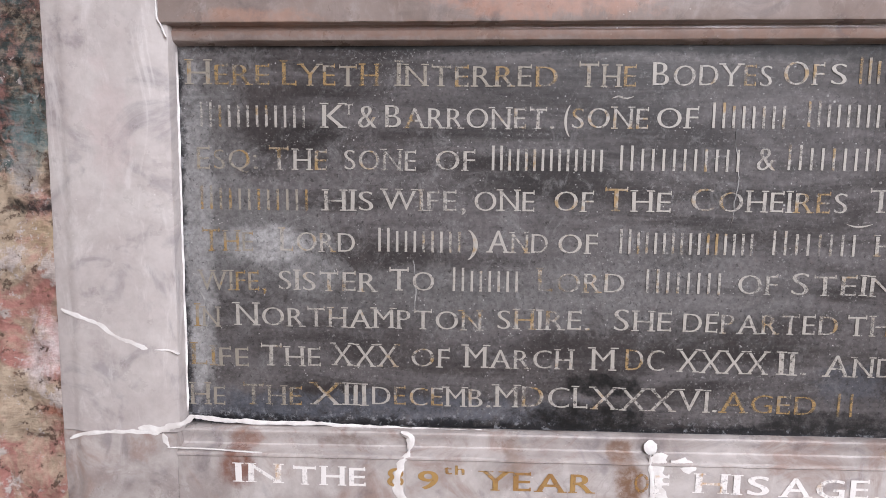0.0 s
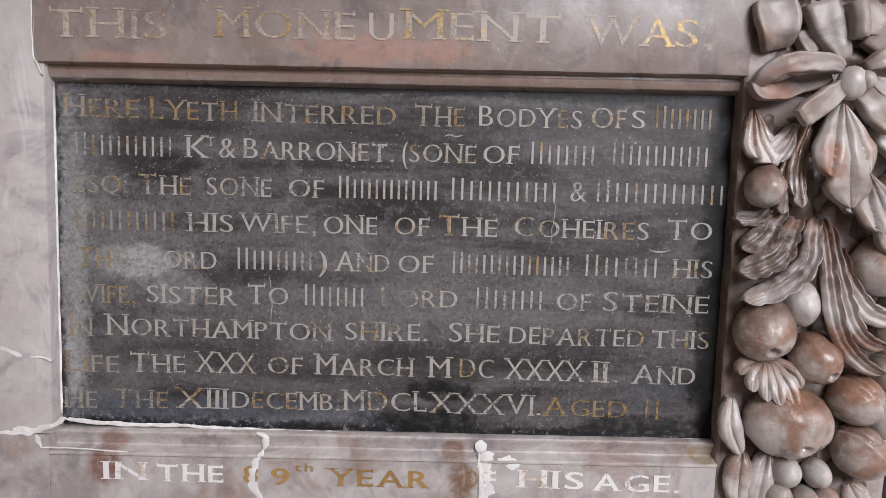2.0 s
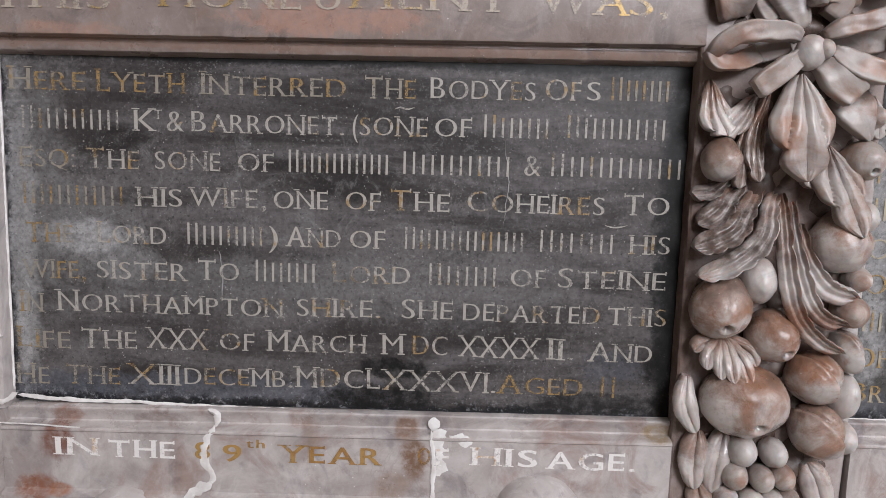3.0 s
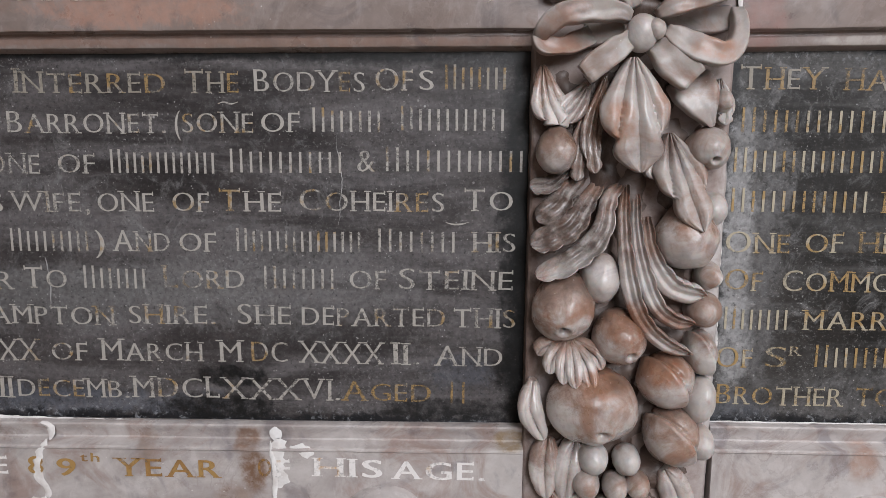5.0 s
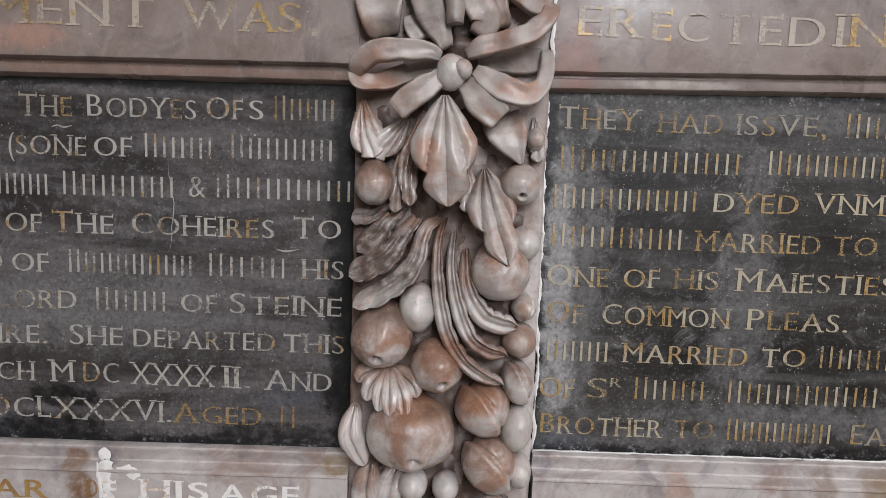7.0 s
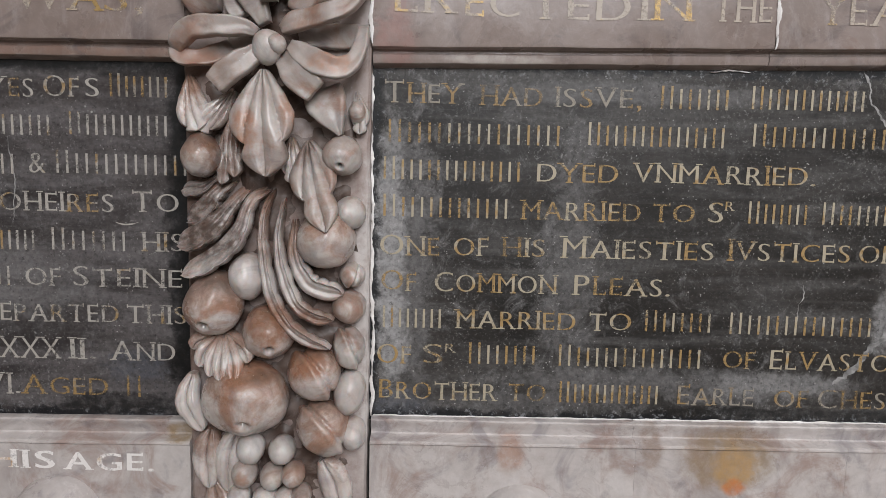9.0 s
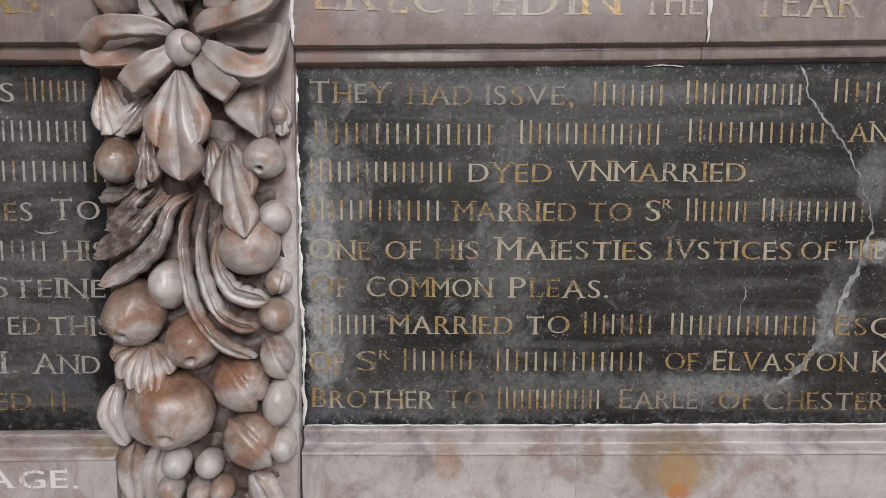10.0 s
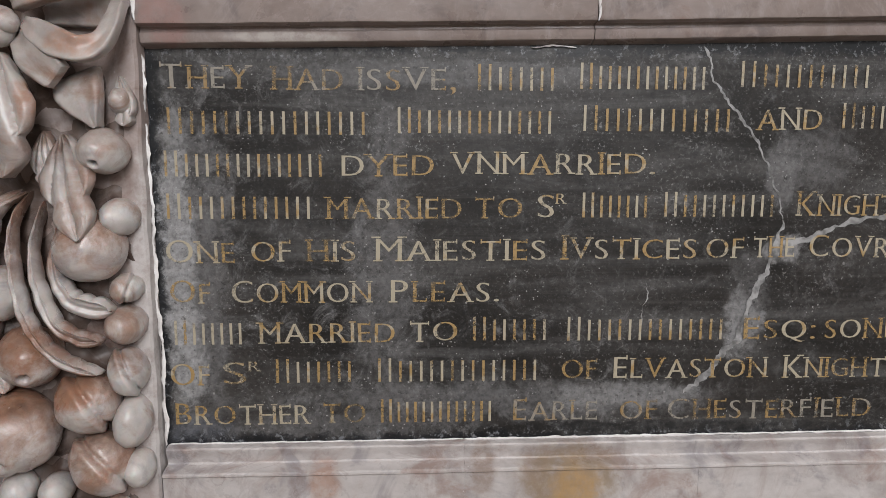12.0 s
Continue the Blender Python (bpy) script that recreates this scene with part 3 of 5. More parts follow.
# ---- the monument: slate tablets ----
SLATE_Y, FACE = 0.880, 0.853


def tablet(label, material, x0, x1, z00, z01, z10, z11):
    """A slate: bottom runs from z00 to z01, top from z10 to z11, with chipped edges, let into the marble behind its rim."""
    t = thing("slate_tablet", ((x0 + x1) / 2, SLATE_Y, z00), label, "inscribed tablet", "", "inscribed tablets")
    nx, nz = 150, 80
    V = []
    for i in range(nx + 1):
        u = i / nx
        for j in range(nz + 1):
            v = j / nz
            lo, hi = z00 + (z01 - z00) * u, z10 + (z11 - z10) * u
            x, z = x0 + (x1 - x0) * u, lo + (hi - lo) * v
            V.append((x, SLATE_Y + wob((x, 0, z), 6, 0.0006), z))
    F = [(i * (nz + 1) + j, i * (nz + 1) + j + 1, (i + 1) * (nz + 1) + j + 1, (i + 1) * (nz + 1) + j) for i in range(nx) for j in range(nz)]
    m = len(V)
    rim = [(0, 0), (nx, 0), (nx, nz), (0, nz)]
    for i, j in rim:
        x, y, z = V[i * (nz + 1) + j]
        V.append((x, SLATE_Y + 0.03, z))
    F += [(m, m + 1, m + 2, m + 3)]
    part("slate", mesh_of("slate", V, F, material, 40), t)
    return t


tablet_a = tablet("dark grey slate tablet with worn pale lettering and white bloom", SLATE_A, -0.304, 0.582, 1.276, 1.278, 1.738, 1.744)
tablet_b = tablet("dark grey slate tablet with ochre lettering and a pale branching crack", SLATE_B, 0.799, 1.720, 1.280, 1.291, 1.742, 1.764)

# ---- marble blocks ----
stile = thing("marble_stile", (-0.37, FACE, 1.0), "pale pinkish-grey marble upright with cracks filled in white", "marble frame")
stile_profile = [(-0.450, YW + 0.01), (-0.4505, 0.862), (-0.4485, 0.8585), (-0.444, 0.8572), (-0.434, 0.8568), (-0.429, 0.8555), (-0.4245, 0.8535), (-0.418, 0.8528), (-0.410, 0.8530),
                 (-0.375, 0.853), (-0.334, 0.853), (-0.3295, 0.8539), (-0.3255, 0.8547), (-0.313, 0.8570), (-0.3035, 0.8595), (-0.3018, 0.8640), (-0.3012, 0.884), (-0.3015, YW + 0.01)]
part("upright_block", upright("upright_block", stile_profile, 1.2700, 1.8740, MARBLE_STILE, lean=0.009), stile)
part("crack_filling", seam("crack_filling", [(-0.439, 1.421), (-0.421, 1.414), (-0.394, 1.403), (-0.371, 1.388), (-0.350, 1.380), (-0.336, 1.375)], 0.0055, FACE, FILLER, 0.7, 0.0008, 0.001), stile, "white filler in a diagonal crack")
part("crack_filling", seam("crack_filling", [(-0.340, 1.374), (-0.325, 1.374), (-0.311, 1.372), (-0.300, 1.368)], 0.0042, 0.8565, FILLER, 0.5, 0.0040, 0.0006), stile, "white filler in a diagonal crack")
part("crack_filling", seam("crack_filling", [(-0.438, 1.260), (-0.419, 1.266), (-0.384, 1.270), (-0.342, 1.271), (-0.328, 1.269)], 0.0055, FACE, FILLER, 0.6, 0.0010, 0.0008), stile, "white filler along the joint")
part("slate_pointing", seam("slate_pointing", [(-0.2975, 1.722), (-0.2985, 1.55), (-0.2995, 1.4), (-0.3005, 1.29)], 0.0042, 0.8765, FILLER, 0.3, 0.003), stile, "white pointing along the slate")

frieze = thing("marble_frieze", (0.6, FACE, 1.735), "pinkish-brown marble frieze with worn gilt capitals", "marble frame")
top_profile = [(YW + 0.01, 1.8745), (FACE, 1.8745), (FACE, 1.83), (FACE, 1.7605), (0.8537, 1.7580), (0.8560, 1.7568), (0.8650, 1.7562), (0.8668, 1.7545), (0.8668, 1.7520),
               (0.8650, 1.7500), (0.8655, 1.7440), (0.8672, 1.7405), (0.8705, 1.7385), (0.8760, 1.7378), (0.8790, 1.7362), (0.8840, 1.7355), (YW + 0.01, 1.7355)]
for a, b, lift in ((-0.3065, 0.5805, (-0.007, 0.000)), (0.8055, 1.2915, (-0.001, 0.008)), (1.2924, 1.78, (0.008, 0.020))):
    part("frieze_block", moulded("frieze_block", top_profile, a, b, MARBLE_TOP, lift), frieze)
part("joint_filling", seam("joint_filling", [(1.292, 1.90), (1.291, 1.84), (1.2935, 1.80), (1.292, 1.765)], 0.005, FACE, FILLER, 0.7, 0.0015, 0.001), frieze, "white filler in the joint")
part("joint_filling", seam("joint_filling", [(-0.3075, 1.86), (-0.3085, 1.80), (-0.308, 1.76), (-0.3035, 1.748), (-0.2985, 1.735)], 0.0022, FACE, FILLER, 0.4, 0.0012), frieze, "white filler in the joint")
part("joint_filling", seam("joint_filling", [(0.8055, 1.86), (0.804, 1.80), (0.806, 1.76)], 0.006, FACE + 0.001, FILLER, 0.7, 0.002, 0.001), frieze, "white filler in the joint")
part("edge_repair", seam("edge_repair", [(1.225, 1.7405), (1.245, 1.7425), (1.275, 1.7405)], 0.0022, 0.8775, FILLER, 1.0, 0.0012, 0.001), frieze, "white filler under the moulding")

# unseen overhang, added so that the frieze below it falls in shade
part("cornice", moulded("cornice", [(YW + 0.01, 2.02), (0.65, 2.02), (0.65, 1.985), (0.665, 1.965), (0.70, 1.95), (0.75, 1.935), (0.785, 1.91), (0.80, 1.90), (0.81, 1.875), (YW + 0.01, 1.875)], -0.40, 1.78, MARBLE_TOP, step=0.05), frieze, "unseen projecting moulding added to shade the frieze")

ledge = thing("marble_ledge", (0.6, FACE, 1.145), "grey marble ledge with brown stains and inscribed capitals", "marble frame")
low_profile = [(YW + 0.01, 1.277), (0.8835, 1.2775), (0.8760, 1.2785), (0.8715, 1.2782), (0.8675, 1.2772), (0.8660, 1.2755), (0.8662, 1.2735), (0.8680, 1.2700), (0.8705, 1.2630), (0.8715, 1.2585), (0.8700, 1.2568),
               (0.8580, 1.2548), (0.8535, 1.2535), (0.8518, 1.2518), (0.8516, 1.2498), (FACE + 0.0002, 1.2480), (FACE + 0.0005, 1.246), (FACE + 0.0005, 1.20), (FACE, 1.1690),
               (0.8505, 1.1665), (0.8465, 1.1650), (0.8440, 1.1625), (0.8435, 1.1580), (0.8440, 1.1400), (0.8475, 1.1370), (0.86, 1.1360), (YW + 0.01, 1.136)]
for a, b, lift in ((-0.3053, -0.0281, (-0.006, -0.003)), (-0.0279, 0.2619, (-0.003, -0.001)), (0.2621, 0.5762, (-0.001, 0.0015)), (0.8080, 1.1531, (0.008, 0.009)), (1.1533, 1.4297, (0.009, 0.010)), (1.4299, 1.78, (0.010, 0.012))):
    part("ledge_block", moulded("ledge_block", low_profile, a, b, MARBLE_LOW, lift), ledge)
corner = [(x, y) for x, y in stile_profile[:10]] + [(-0.34, 0.853), (-0.3055, 0.8535), (-0.3055, YW + 0.01)]
part("corner_block", upright("corner_block", corner, 1.1365, 1.2690, MARBLE_LOW), ledge)
part("joint_filling", seam("joint_filling", [(-0.352, 1.276), (-0.329, 1.274), (-0.306, 1.280), (-0.282, 1.292)], 0.012, 0.853, FILLER, 0.8, 0.0016, 0.001), ledge, "white filler in the corner")
part("joint_filling", seam("joint_filling", [(-0.322, 1.270), (-0.319, 1.262), (-0.315, 1.253)], 0.008, 0.853, FILLER, 0.8, 0.0014, 0.001), ledge, "white filler in the corner")
part("joint_filling", seam("joint_filling", [(-0.317, 1.252), (-0.270, 1.252), (-0.201, 1.249)], 0.0022, 0.853, FILLER, 0.5, 0.0012, 0), ledge, "white line of filler")
part("joint_filling", seam("joint_filling", [(-0.034, 1.276), (-0.022, 1.269), (-0.025, 1.253)], 0.016, 0.864, FILLER, 0.6, 0.004, 0.001), ledge, "white filler in the joint")
part("joint_filling", seam("joint_filling", [(-0.023, 1.258), (-0.031, 1.239), (-0.037, 1.218), (-0.029, 1.189), (-0.026, 1.178)], 0.012, 0.853, FILLER, 0.7, 0.002, 0.0015), ledge, "white filler in the joint")
part("joint_filling", seam("joint_filling", [(-0.024, 1.184), (-0.044, 1.170), (-0.067, 1.150)], 0.014, 0.845, FILLER, 0.8, 0.002, 0.0015), ledge, "white filler in the joint")
part("joint_filling", seam("joint_filling", [(0.265, 1.274), (0.265, 1.266), (0.269, 1.252)], 0.020, 0.866, FILLER, 0.12, 0.0015, 0.0), ledge, "white filler in the joint")
part("joint_filling", seam("joint_filling", [(0.262, 1.261), (0.266, 1.223), (0.266, 1.183), (0.266, 1.159)], 0.0065, 0.853, FILLER, 0.5, 0.0018, 0.0005), ledge, "white filler in the joint")
part("joint_filling", seam("joint_filling", [(0.271, 1.264), (0.275, 1.239), (0.272, 1.199)], 0.022, 0.8532, FILLER, 0.9, 0.0012, 0.002), ledge, "smeared white filler")
part("joint_filling", seam("joint_filling", [(0.286, 1.254), (0.303, 1.248), (0.316, 1.245)], 0.012, 0.8532, FILLER, 0.9, 0.0012, 0.002), ledge, "smeared white filler")
part("slate_pointing", seam("slate_pointing", [(-0.296, 1.283), (-0.251, 1.279), (-0.135, 1.278)], 0.0075, 0.8772, FILLER, 0.45, 0.0012, 0.0004), ledge, "cream pointing along the slate")
part("slate_pointing", seam("slate_pointing", [(-0.151, 1.278), (-0.027, 1.275), (0.097, 1.274)], 0.005, 0.8772, FILLER, 0.45, 0.0012, 0.0004), ledge, "white pointing along the slate")
part("slate_pointing", seam("slate_pointing", [(0.089, 1.274), (0.220, 1.273), (0.328, 1.273), (0.443, 1.275), (0.570, 1.279)], 0.0032, 0.8772, FILLER, 0.5, 0.0012, 0.0004), ledge, "white pointing along the slate")
for a, b, za, zb, w in ((0.81, 1.153, 1.2870, 1.2880, 0.0022), (1.154, 1.43, 1.2880, 1.2895, 0.0036), (1.43, 1.71, 1.2895, 1.2915, 0.0024)):
    part("slate_pointing", seam("slate_pointing", [(a, za), ((a + b) / 2, (za + zb) / 2), (b, zb)], w, 0.8772, FILLER, 0.7, 0.0012, 0.0006), ledge, "white pointing along the slate")
base_block = tagged(new("plinth", boxes("plinth", [(-0.40, 1.74, 0.885, YW + 0.01, 0.0, 1.1355)], MARBLE_DARK)), "dark recessed marble base under the ledge", "plinth", "", "structure")


def boss(x, top, r):
    V, F, n, k = [], [], 28, 14
    for j in range(k + 1):
        a = math.pi * j / k
        for i in range(n):
            b = 2 * math.pi * i / n
            p = Vector((r * math.sin(a) * math.cos(b), 0.046 * math.sin(a) * math.sin(b), 0.9 * r * math.cos(a)))
            p *= 1 + 0.02 * noise.noise(p * 40)
            V.append((x + p.x, 0.86 + p.y - 0.006, top - 0.9 * r + p.z))
    for j in range(k):
        for i in range(n):
            F.append((j * n + i, j * n + (i + 1) % n, (j + 1) * n + (i + 1) % n, (j + 1) * n + i))
    tagged(new("carved_boss", mesh_of("carved_boss", V, F, MARBLE_STILE, 180)), "rounded carved marble boss under the ledge", "carved boss", "bosses under the ledge")


for bx, bt in ((-0.145, 1.170), (0.405, 1.206), (1.005, 1.206)):
    boss(bx, bt, 0.056)

# ---- cracks in the second slate ----
CRACK = limewash("pale_crack", (0.32, 0.315, 0.31), (0.10, 0.098, 0.095), 70.0)
for pts, w in (([(1.420, 1.744), (1.428, 1.72), (1.439, 1.701), (1.461, 1.672), (1.486, 1.639), (1.502, 1.612), (1.513, 1.588), (1.523, 1.549)], 0.0030),
               ([(1.523, 1.549), (1.518, 1.516), (1.508, 1.488), (1.497, 1.462), (1.480, 1.415), (1.458, 1.381), (1.436, 1.356), (1.418, 1.340)], 0.0075),
               ([(1.520, 1.516), (1.548, 1.525), (1.577, 1.536), (1.615, 1.547), (1.655, 1.559), (1.70, 1.575)], 0.0065),
               ([(1.368, 1.475), (1.364, 1.445), (1.358, 1.415)], 0.0012)):
    part("crack", seam("crack", pts, w, SLATE_Y - 0.0002, CRACK, 1.1, 0.0005, 0.005), tablet_b, "pale ragged crack")
for pts, w in (([(-0.022, 1.485), (-0.018, 1.455), (-0.02, 1.425)], 0.0014), ([(0.345, 1.64), (0.352, 1.58), (0.346, 1.53)], 0.0010), ([(-0.282, 1.45), (-0.272, 1.41), (-0.286, 1.36)], 0.0022)):
    part("scratch", seam("scratch", pts, w, SLATE_Y - 0.0002, CRACK, 0.9, 0.0006, 0.002), tablet_a, "pale scratch")
for pts in ([(0.204, 1.6740), (0.212, 1.6765), (0.220, 1.6740), (0.229, 1.6765)], [(0.478, 1.5345), (0.488, 1.5320), (0.498, 1.5325), (0.507, 1.5350)]):
    part("tilde", seam("tilde", pts, 0.0024, SLATE_Y - 0.0004, PALE, 0.3, 0.0005), tablet_a)
part("slate_pointing", seam("slate_pointing", [(0.8035, 1.73), (0.8045, 1.64), (0.806, 1.55), (0.8055, 1.46), (0.8085, 1.40), (0.808, 1.288)], 0.0050, 0.8725, FILLER, 0.9, 0.003, 0.0010), tablet_b, "white pointing along the slate")

# ---- garland pilaster ----
garland = thing("garland_pilaster", (0.694, 0.84, 1.145), "brown-veined marble pilaster carved with a ribboned swag of fruit and leaves", "carved pilaster")
pil = [(0.5765, YW + 0.01), (0.5765, 0.866), (0.5775, 0.8595), (0.580, 0.8575), (0.585, 0.857), (0.69, 0.8565), (0.796, 0.857), (0.801, 0.858), (0.804, 0.861), (0.8045, 0.868), (0.8045, YW + 0.01)]
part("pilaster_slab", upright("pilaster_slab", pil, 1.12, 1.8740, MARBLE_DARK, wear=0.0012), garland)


def core():
    """The rough stone left between the carved pieces."""
    V, F, nx, nz = [], [], 46, 150
    for i in range(nx + 1):
        for j in range(nz + 1):
            u, v = i / nx, j / nz
            z = 1.13 + v * 0.74
            half = 0.098 + 0.006 * math.sin(z * 31)
            x = 0.690 + (u * 2 - 1) * half
            dome = max(0.0, 1 - abs(u * 2 - 1) ** 2.5)
            y = 0.862 - 0.008 * dome + wob((x, 0, z), 34, 0.012) + wob((x, 3, z), 80, 0.004)
            V.append((x, y, z))
    F = [(i * (nz + 1) + j, i * (nz + 1) + j + 1, (i + 1) * (nz + 1) + j + 1, (i + 1) * (nz + 1) + j) for i in range(nx) for j in range(nz)]
    part("carved_ground", mesh_of("carved_ground", V, F, SHADED_GROUND, 180), garland, "rough carved ground, coloured dark for the shade between the pieces")


core()


def fruit(kind, x, y, z, rx, ry, rz, tilt):
    n, k = (20, 12) if kind == "berry" else (72, 44)
    V, F = [], []
    turn = Matrix.Rotation(radians(tilt), 3, "Y")
    for j in range(k + 1):
        a = math.pi * j / k
        for i in range(n):
            b = 2 * math.pi * i / n
            d = Vector((math.sin(a) * math.cos(b), math.sin(a) * math.sin(b), math.cos(a)))
            s, taper = 1.0, 1.0
            if kind in ("apple", "pear", "fig"):
                lean = {"apple": 0.16, "pear": 0.30, "fig": 0.26}[kind]
                taper = 1 - lean * max(0.0, d.z) ** 1.3 + 0.04 * max(0.0, -d.z)
            if kind in ("apple", "pomegranate"):
                eye = max(0.0, 1 - (Vector((0.12, -0.84, -0.53)) - d).length / (0.2 if kind == "apple" else 0.12))
                s -= 0.5 * eye ** 1.1
                s += 0.045 * max(0.0, 1 - abs((Vector((0.12, -0.84, -0.53)) - d).length - 0.22) / 0.1)
            if kind == "pomegranate":
                s += 0.045 * abs(math.cos(2.5 * (b + 0.3))) * (0.4 + max(0.0, -d.z)) - 0.02
                s -= 0.05 * max(0.0, d.z) ** 2
            if kind == "split":
                side = d.x * 0.75 + d.y * 0.35 + 0.25 * d.z
                s *= 1.0 if side < 0 else 0.90
                s -= 0.13 * math.exp(-(side / 0.08) ** 2)
                s += 0.05 * math.exp(-((side + 0.16) / 0.10) ** 2)
            s += 0.06 * noise.noise(d * 1.7 + Vector((x * 40, 0, z * 40))) + 0.012 * noise.noise(d * 7 + Vector((x * 40, 0, z * 40)))
            p = turn @ Vector((d.x * rx * s * taper, 0, d.z * rz * s))
            V.append((x + p.x, y + d.y * ry * s * taper, z + p.z))
    for j in range(k):
        for i in range(n):
            F.append((j * n + i, j * n + (i + 1) % n, (j + 1) * n + (i + 1) % n, (j + 1) * n + i))
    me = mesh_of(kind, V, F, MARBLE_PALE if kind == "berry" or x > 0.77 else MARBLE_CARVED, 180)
    names = {"split": "peach", "berry": "grape"}
    part(names.get(kind, kind), me, garland)


def closed_sheet(front, back, nu, nv):
    """Faces of a thick sheet: a front and a back grid of (nu + 1) by (nv + 1) points, joined round the rim."""
    F, m, s = [], len(front), nv + 1
    for i in range(nu):
        for j in range(nv):
            a = i * s + j
            F += [(a, a + 1, a + s + 1, a + s), (m + a, m + a + s, m + a + s + 1, m + a + 1)]
        a, b = i * s, i * s + nv
        F += [(a, a + s, m + a + s, m + a), (b, m + b, m + b + s, b + s)]
    for j in range(nv):
        a, b = j, nu * s + j
        F += [(a, m + a, m + a + 1, a + 1), (b, b + 1, m + b + 1, m + b)]
    return front + back, F


def sideways(mid, i):
    q = mid[min(i + 1, len(mid) - 1)] - mid[max(i - 1, 0)]
    side = Vector((-q.z, 0, q.x))
    return side.normalized() if side.length > 1e-6 else Vector((1, 0, 0))


def blade(points, width):
    """One leaf lobe along a bent midrib: broad below its middle, pointed, with a cut midrib, side veins and real thickness."""
    nu, nv = 40, 22
    mid = along(points, nu)
    front, back = [], []
    for i, p in enumerate(mid):
        u = i / nu
        side = sideways(mid, i)
        w = 0.5 * width * (1.85 * (u + 0.06) ** 0.6 * max(0.0, 1.0 - u) ** 0.5 + 0.012)
        w *= 1 + 0.05 * noise.noise(Vector((p.x * 50, u * 5, p.z * 50)))
        for j in range(nv + 1):
            v = j / nv * 2 - 1
            cut = 0.0034 * math.exp(-(v / 0.06) ** 2) * min(1, 4 * (1 - u))
            swell = 0.0026 * math.sin(math.pi * min(1, abs(v) * 1.02)) * min(1, w / 0.010)
            veins = 0.0010 * math.exp(-((abs(v) - 0.25 - 0.5 * u) / 0.07) ** 2)
            y = p.y - swell + cut + veins + 0.004 * abs(v) ** 6 * min(1, w / 0.012) + wob((p.x + v * w, 0, p.z), 55, 0.0022)
            c = p + side * (v * w + wob((p.x, v, p.z), 90, 0.0009))
            front.append((c.x, y, c.z))
            back.append((c.x, y + 0.006 + 0.012 * (1 - v * v), c.z))
    return closed_sheet(front, back, nu, nv)


def leaf(lobes):
    """A carved leaf of one or more lobes, each (points along its midrib, width)."""
    V, F = [], []
    for points, width in lobes:
        v, f = blade(points, width)
        F += [tuple(i + len(V) for i in q) for q in f]
        V += v
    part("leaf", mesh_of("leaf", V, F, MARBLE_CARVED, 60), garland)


def lobed_leaf(points, width, notch, material):
    """A broad carved leaf: two side lobes end at the notch (0 to 1 along it), a narrower middle lobe runs on to the tip; all one sheet, parted by grooves."""
    nu, nv = 90, 40
    mid = along(points, nu)
    front, back = [], []
    for i, p in enumerate(mid):
        u, side = i / nu, sideways(mid, i)
        inner = 0.30 * min(1.0, (u + 0.02) / notch) ** 0.8 if u < notch else 0.30 * (1 + 0.25 * math.sin(math.pi * (u - notch) / (1 - notch))) * max(0.0, 1 - ((u - notch) / (1 - notch)) ** 2.6) ** 0.8
        outer = 0.5 * min(1.0, (u + 0.03) / (0.62 * notch)) ** 0.75 * max(0.0, 1 - max(0.0, (u - 0.70 * notch) / (0.36 * notch)) ** 2.2) ** 0.6 if u < 1.06 * notch else 0.0
        for j in range(nv + 1):
            v = j / nv * 2 - 1
            k = 0.94 if v > 0 else 1.04
            half = max(inner, outer * k, 0.006)
            a = abs(v) * half
            if a < inner:
                y = -0.0042 * math.sin(math.pi * min(1, a / max(inner, 1e-4))) ** 0.7 - 0.001
            else:
                b = (a - inner) / max(half - inner, 1e-4)
                y = 0.0020 - 0.0040 * math.sin(math.pi * min(1, 0.06 + 0.9 * b)) ** 0.8 + 0.003 * b ** 4
            y *= min(1.0, width / 0.05)
            c = p + side * (math.copysign(a, v) * width + wob((p.x, v, p.z), 60, 0.0012))
            front.append((c.x, p.y + y + wob((c.x, 0, c.z), 42, 0.0024), c.z))
            back.append((c.x, p.y + 0.010 + 0.010 * (1 - v * v), c.z))
    V, F = closed_sheet(front, back, nu, nv)
    part("leaf", mesh_of("leaf", V, F, material, 60), garland)


def ribbon(points, widths, lean, bulge):
    """A carved band of changing width: soft worn edges, hollowed or bulging face, faint folds along it."""
    nu, nv = 44, 18
    mid = along(points, nu)
    breadth = [p.x for p in along([(w, 0, i) for i, w in enumerate(widths)], nu)]
    front, back = [], []
    for i, p in enumerate(mid):
        u, w, side = i / nu, breadth[i], sideways(mid, i)
        lip = 0.0035 * (math.exp(-(u / 0.04) ** 2) + math.exp(-((1 - u) / 0.04) ** 2))
        slack = wob((p.x, 2, p.z), 30, 0.004)
        for j in range(nv + 1):
            v = j / nv * 2 - 1
            roundness = 0.0030 * abs(v) ** 14 + lip * 0.6
            folds = 0.0003 * math.sin(5.5 * v + 90 * p.x) * (1 - v * v) + 0.0012 * (1 - v * v)
            y = p.y + roundness + folds + slack - bulge * (1 - v * v) + lean * v * w * 0.5
            c = p + side * (0.5 * v * w * (1 - 0.06 * (lip > 0.002)) + wob((p.x, v * 0.02, p.z), 70, 0.0016))
            front.append((c.x, y + wob((c.x, 0, c.z), 48, 0.0020), c.z))
            back.append((c.x, max(y, p.y) + 0.013, c.z))
    V, F = closed_sheet(front, back, nu, nv)
    part("ribbon", mesh_of("ribbon", V, F, MARBLE_BOW, 70), garland)


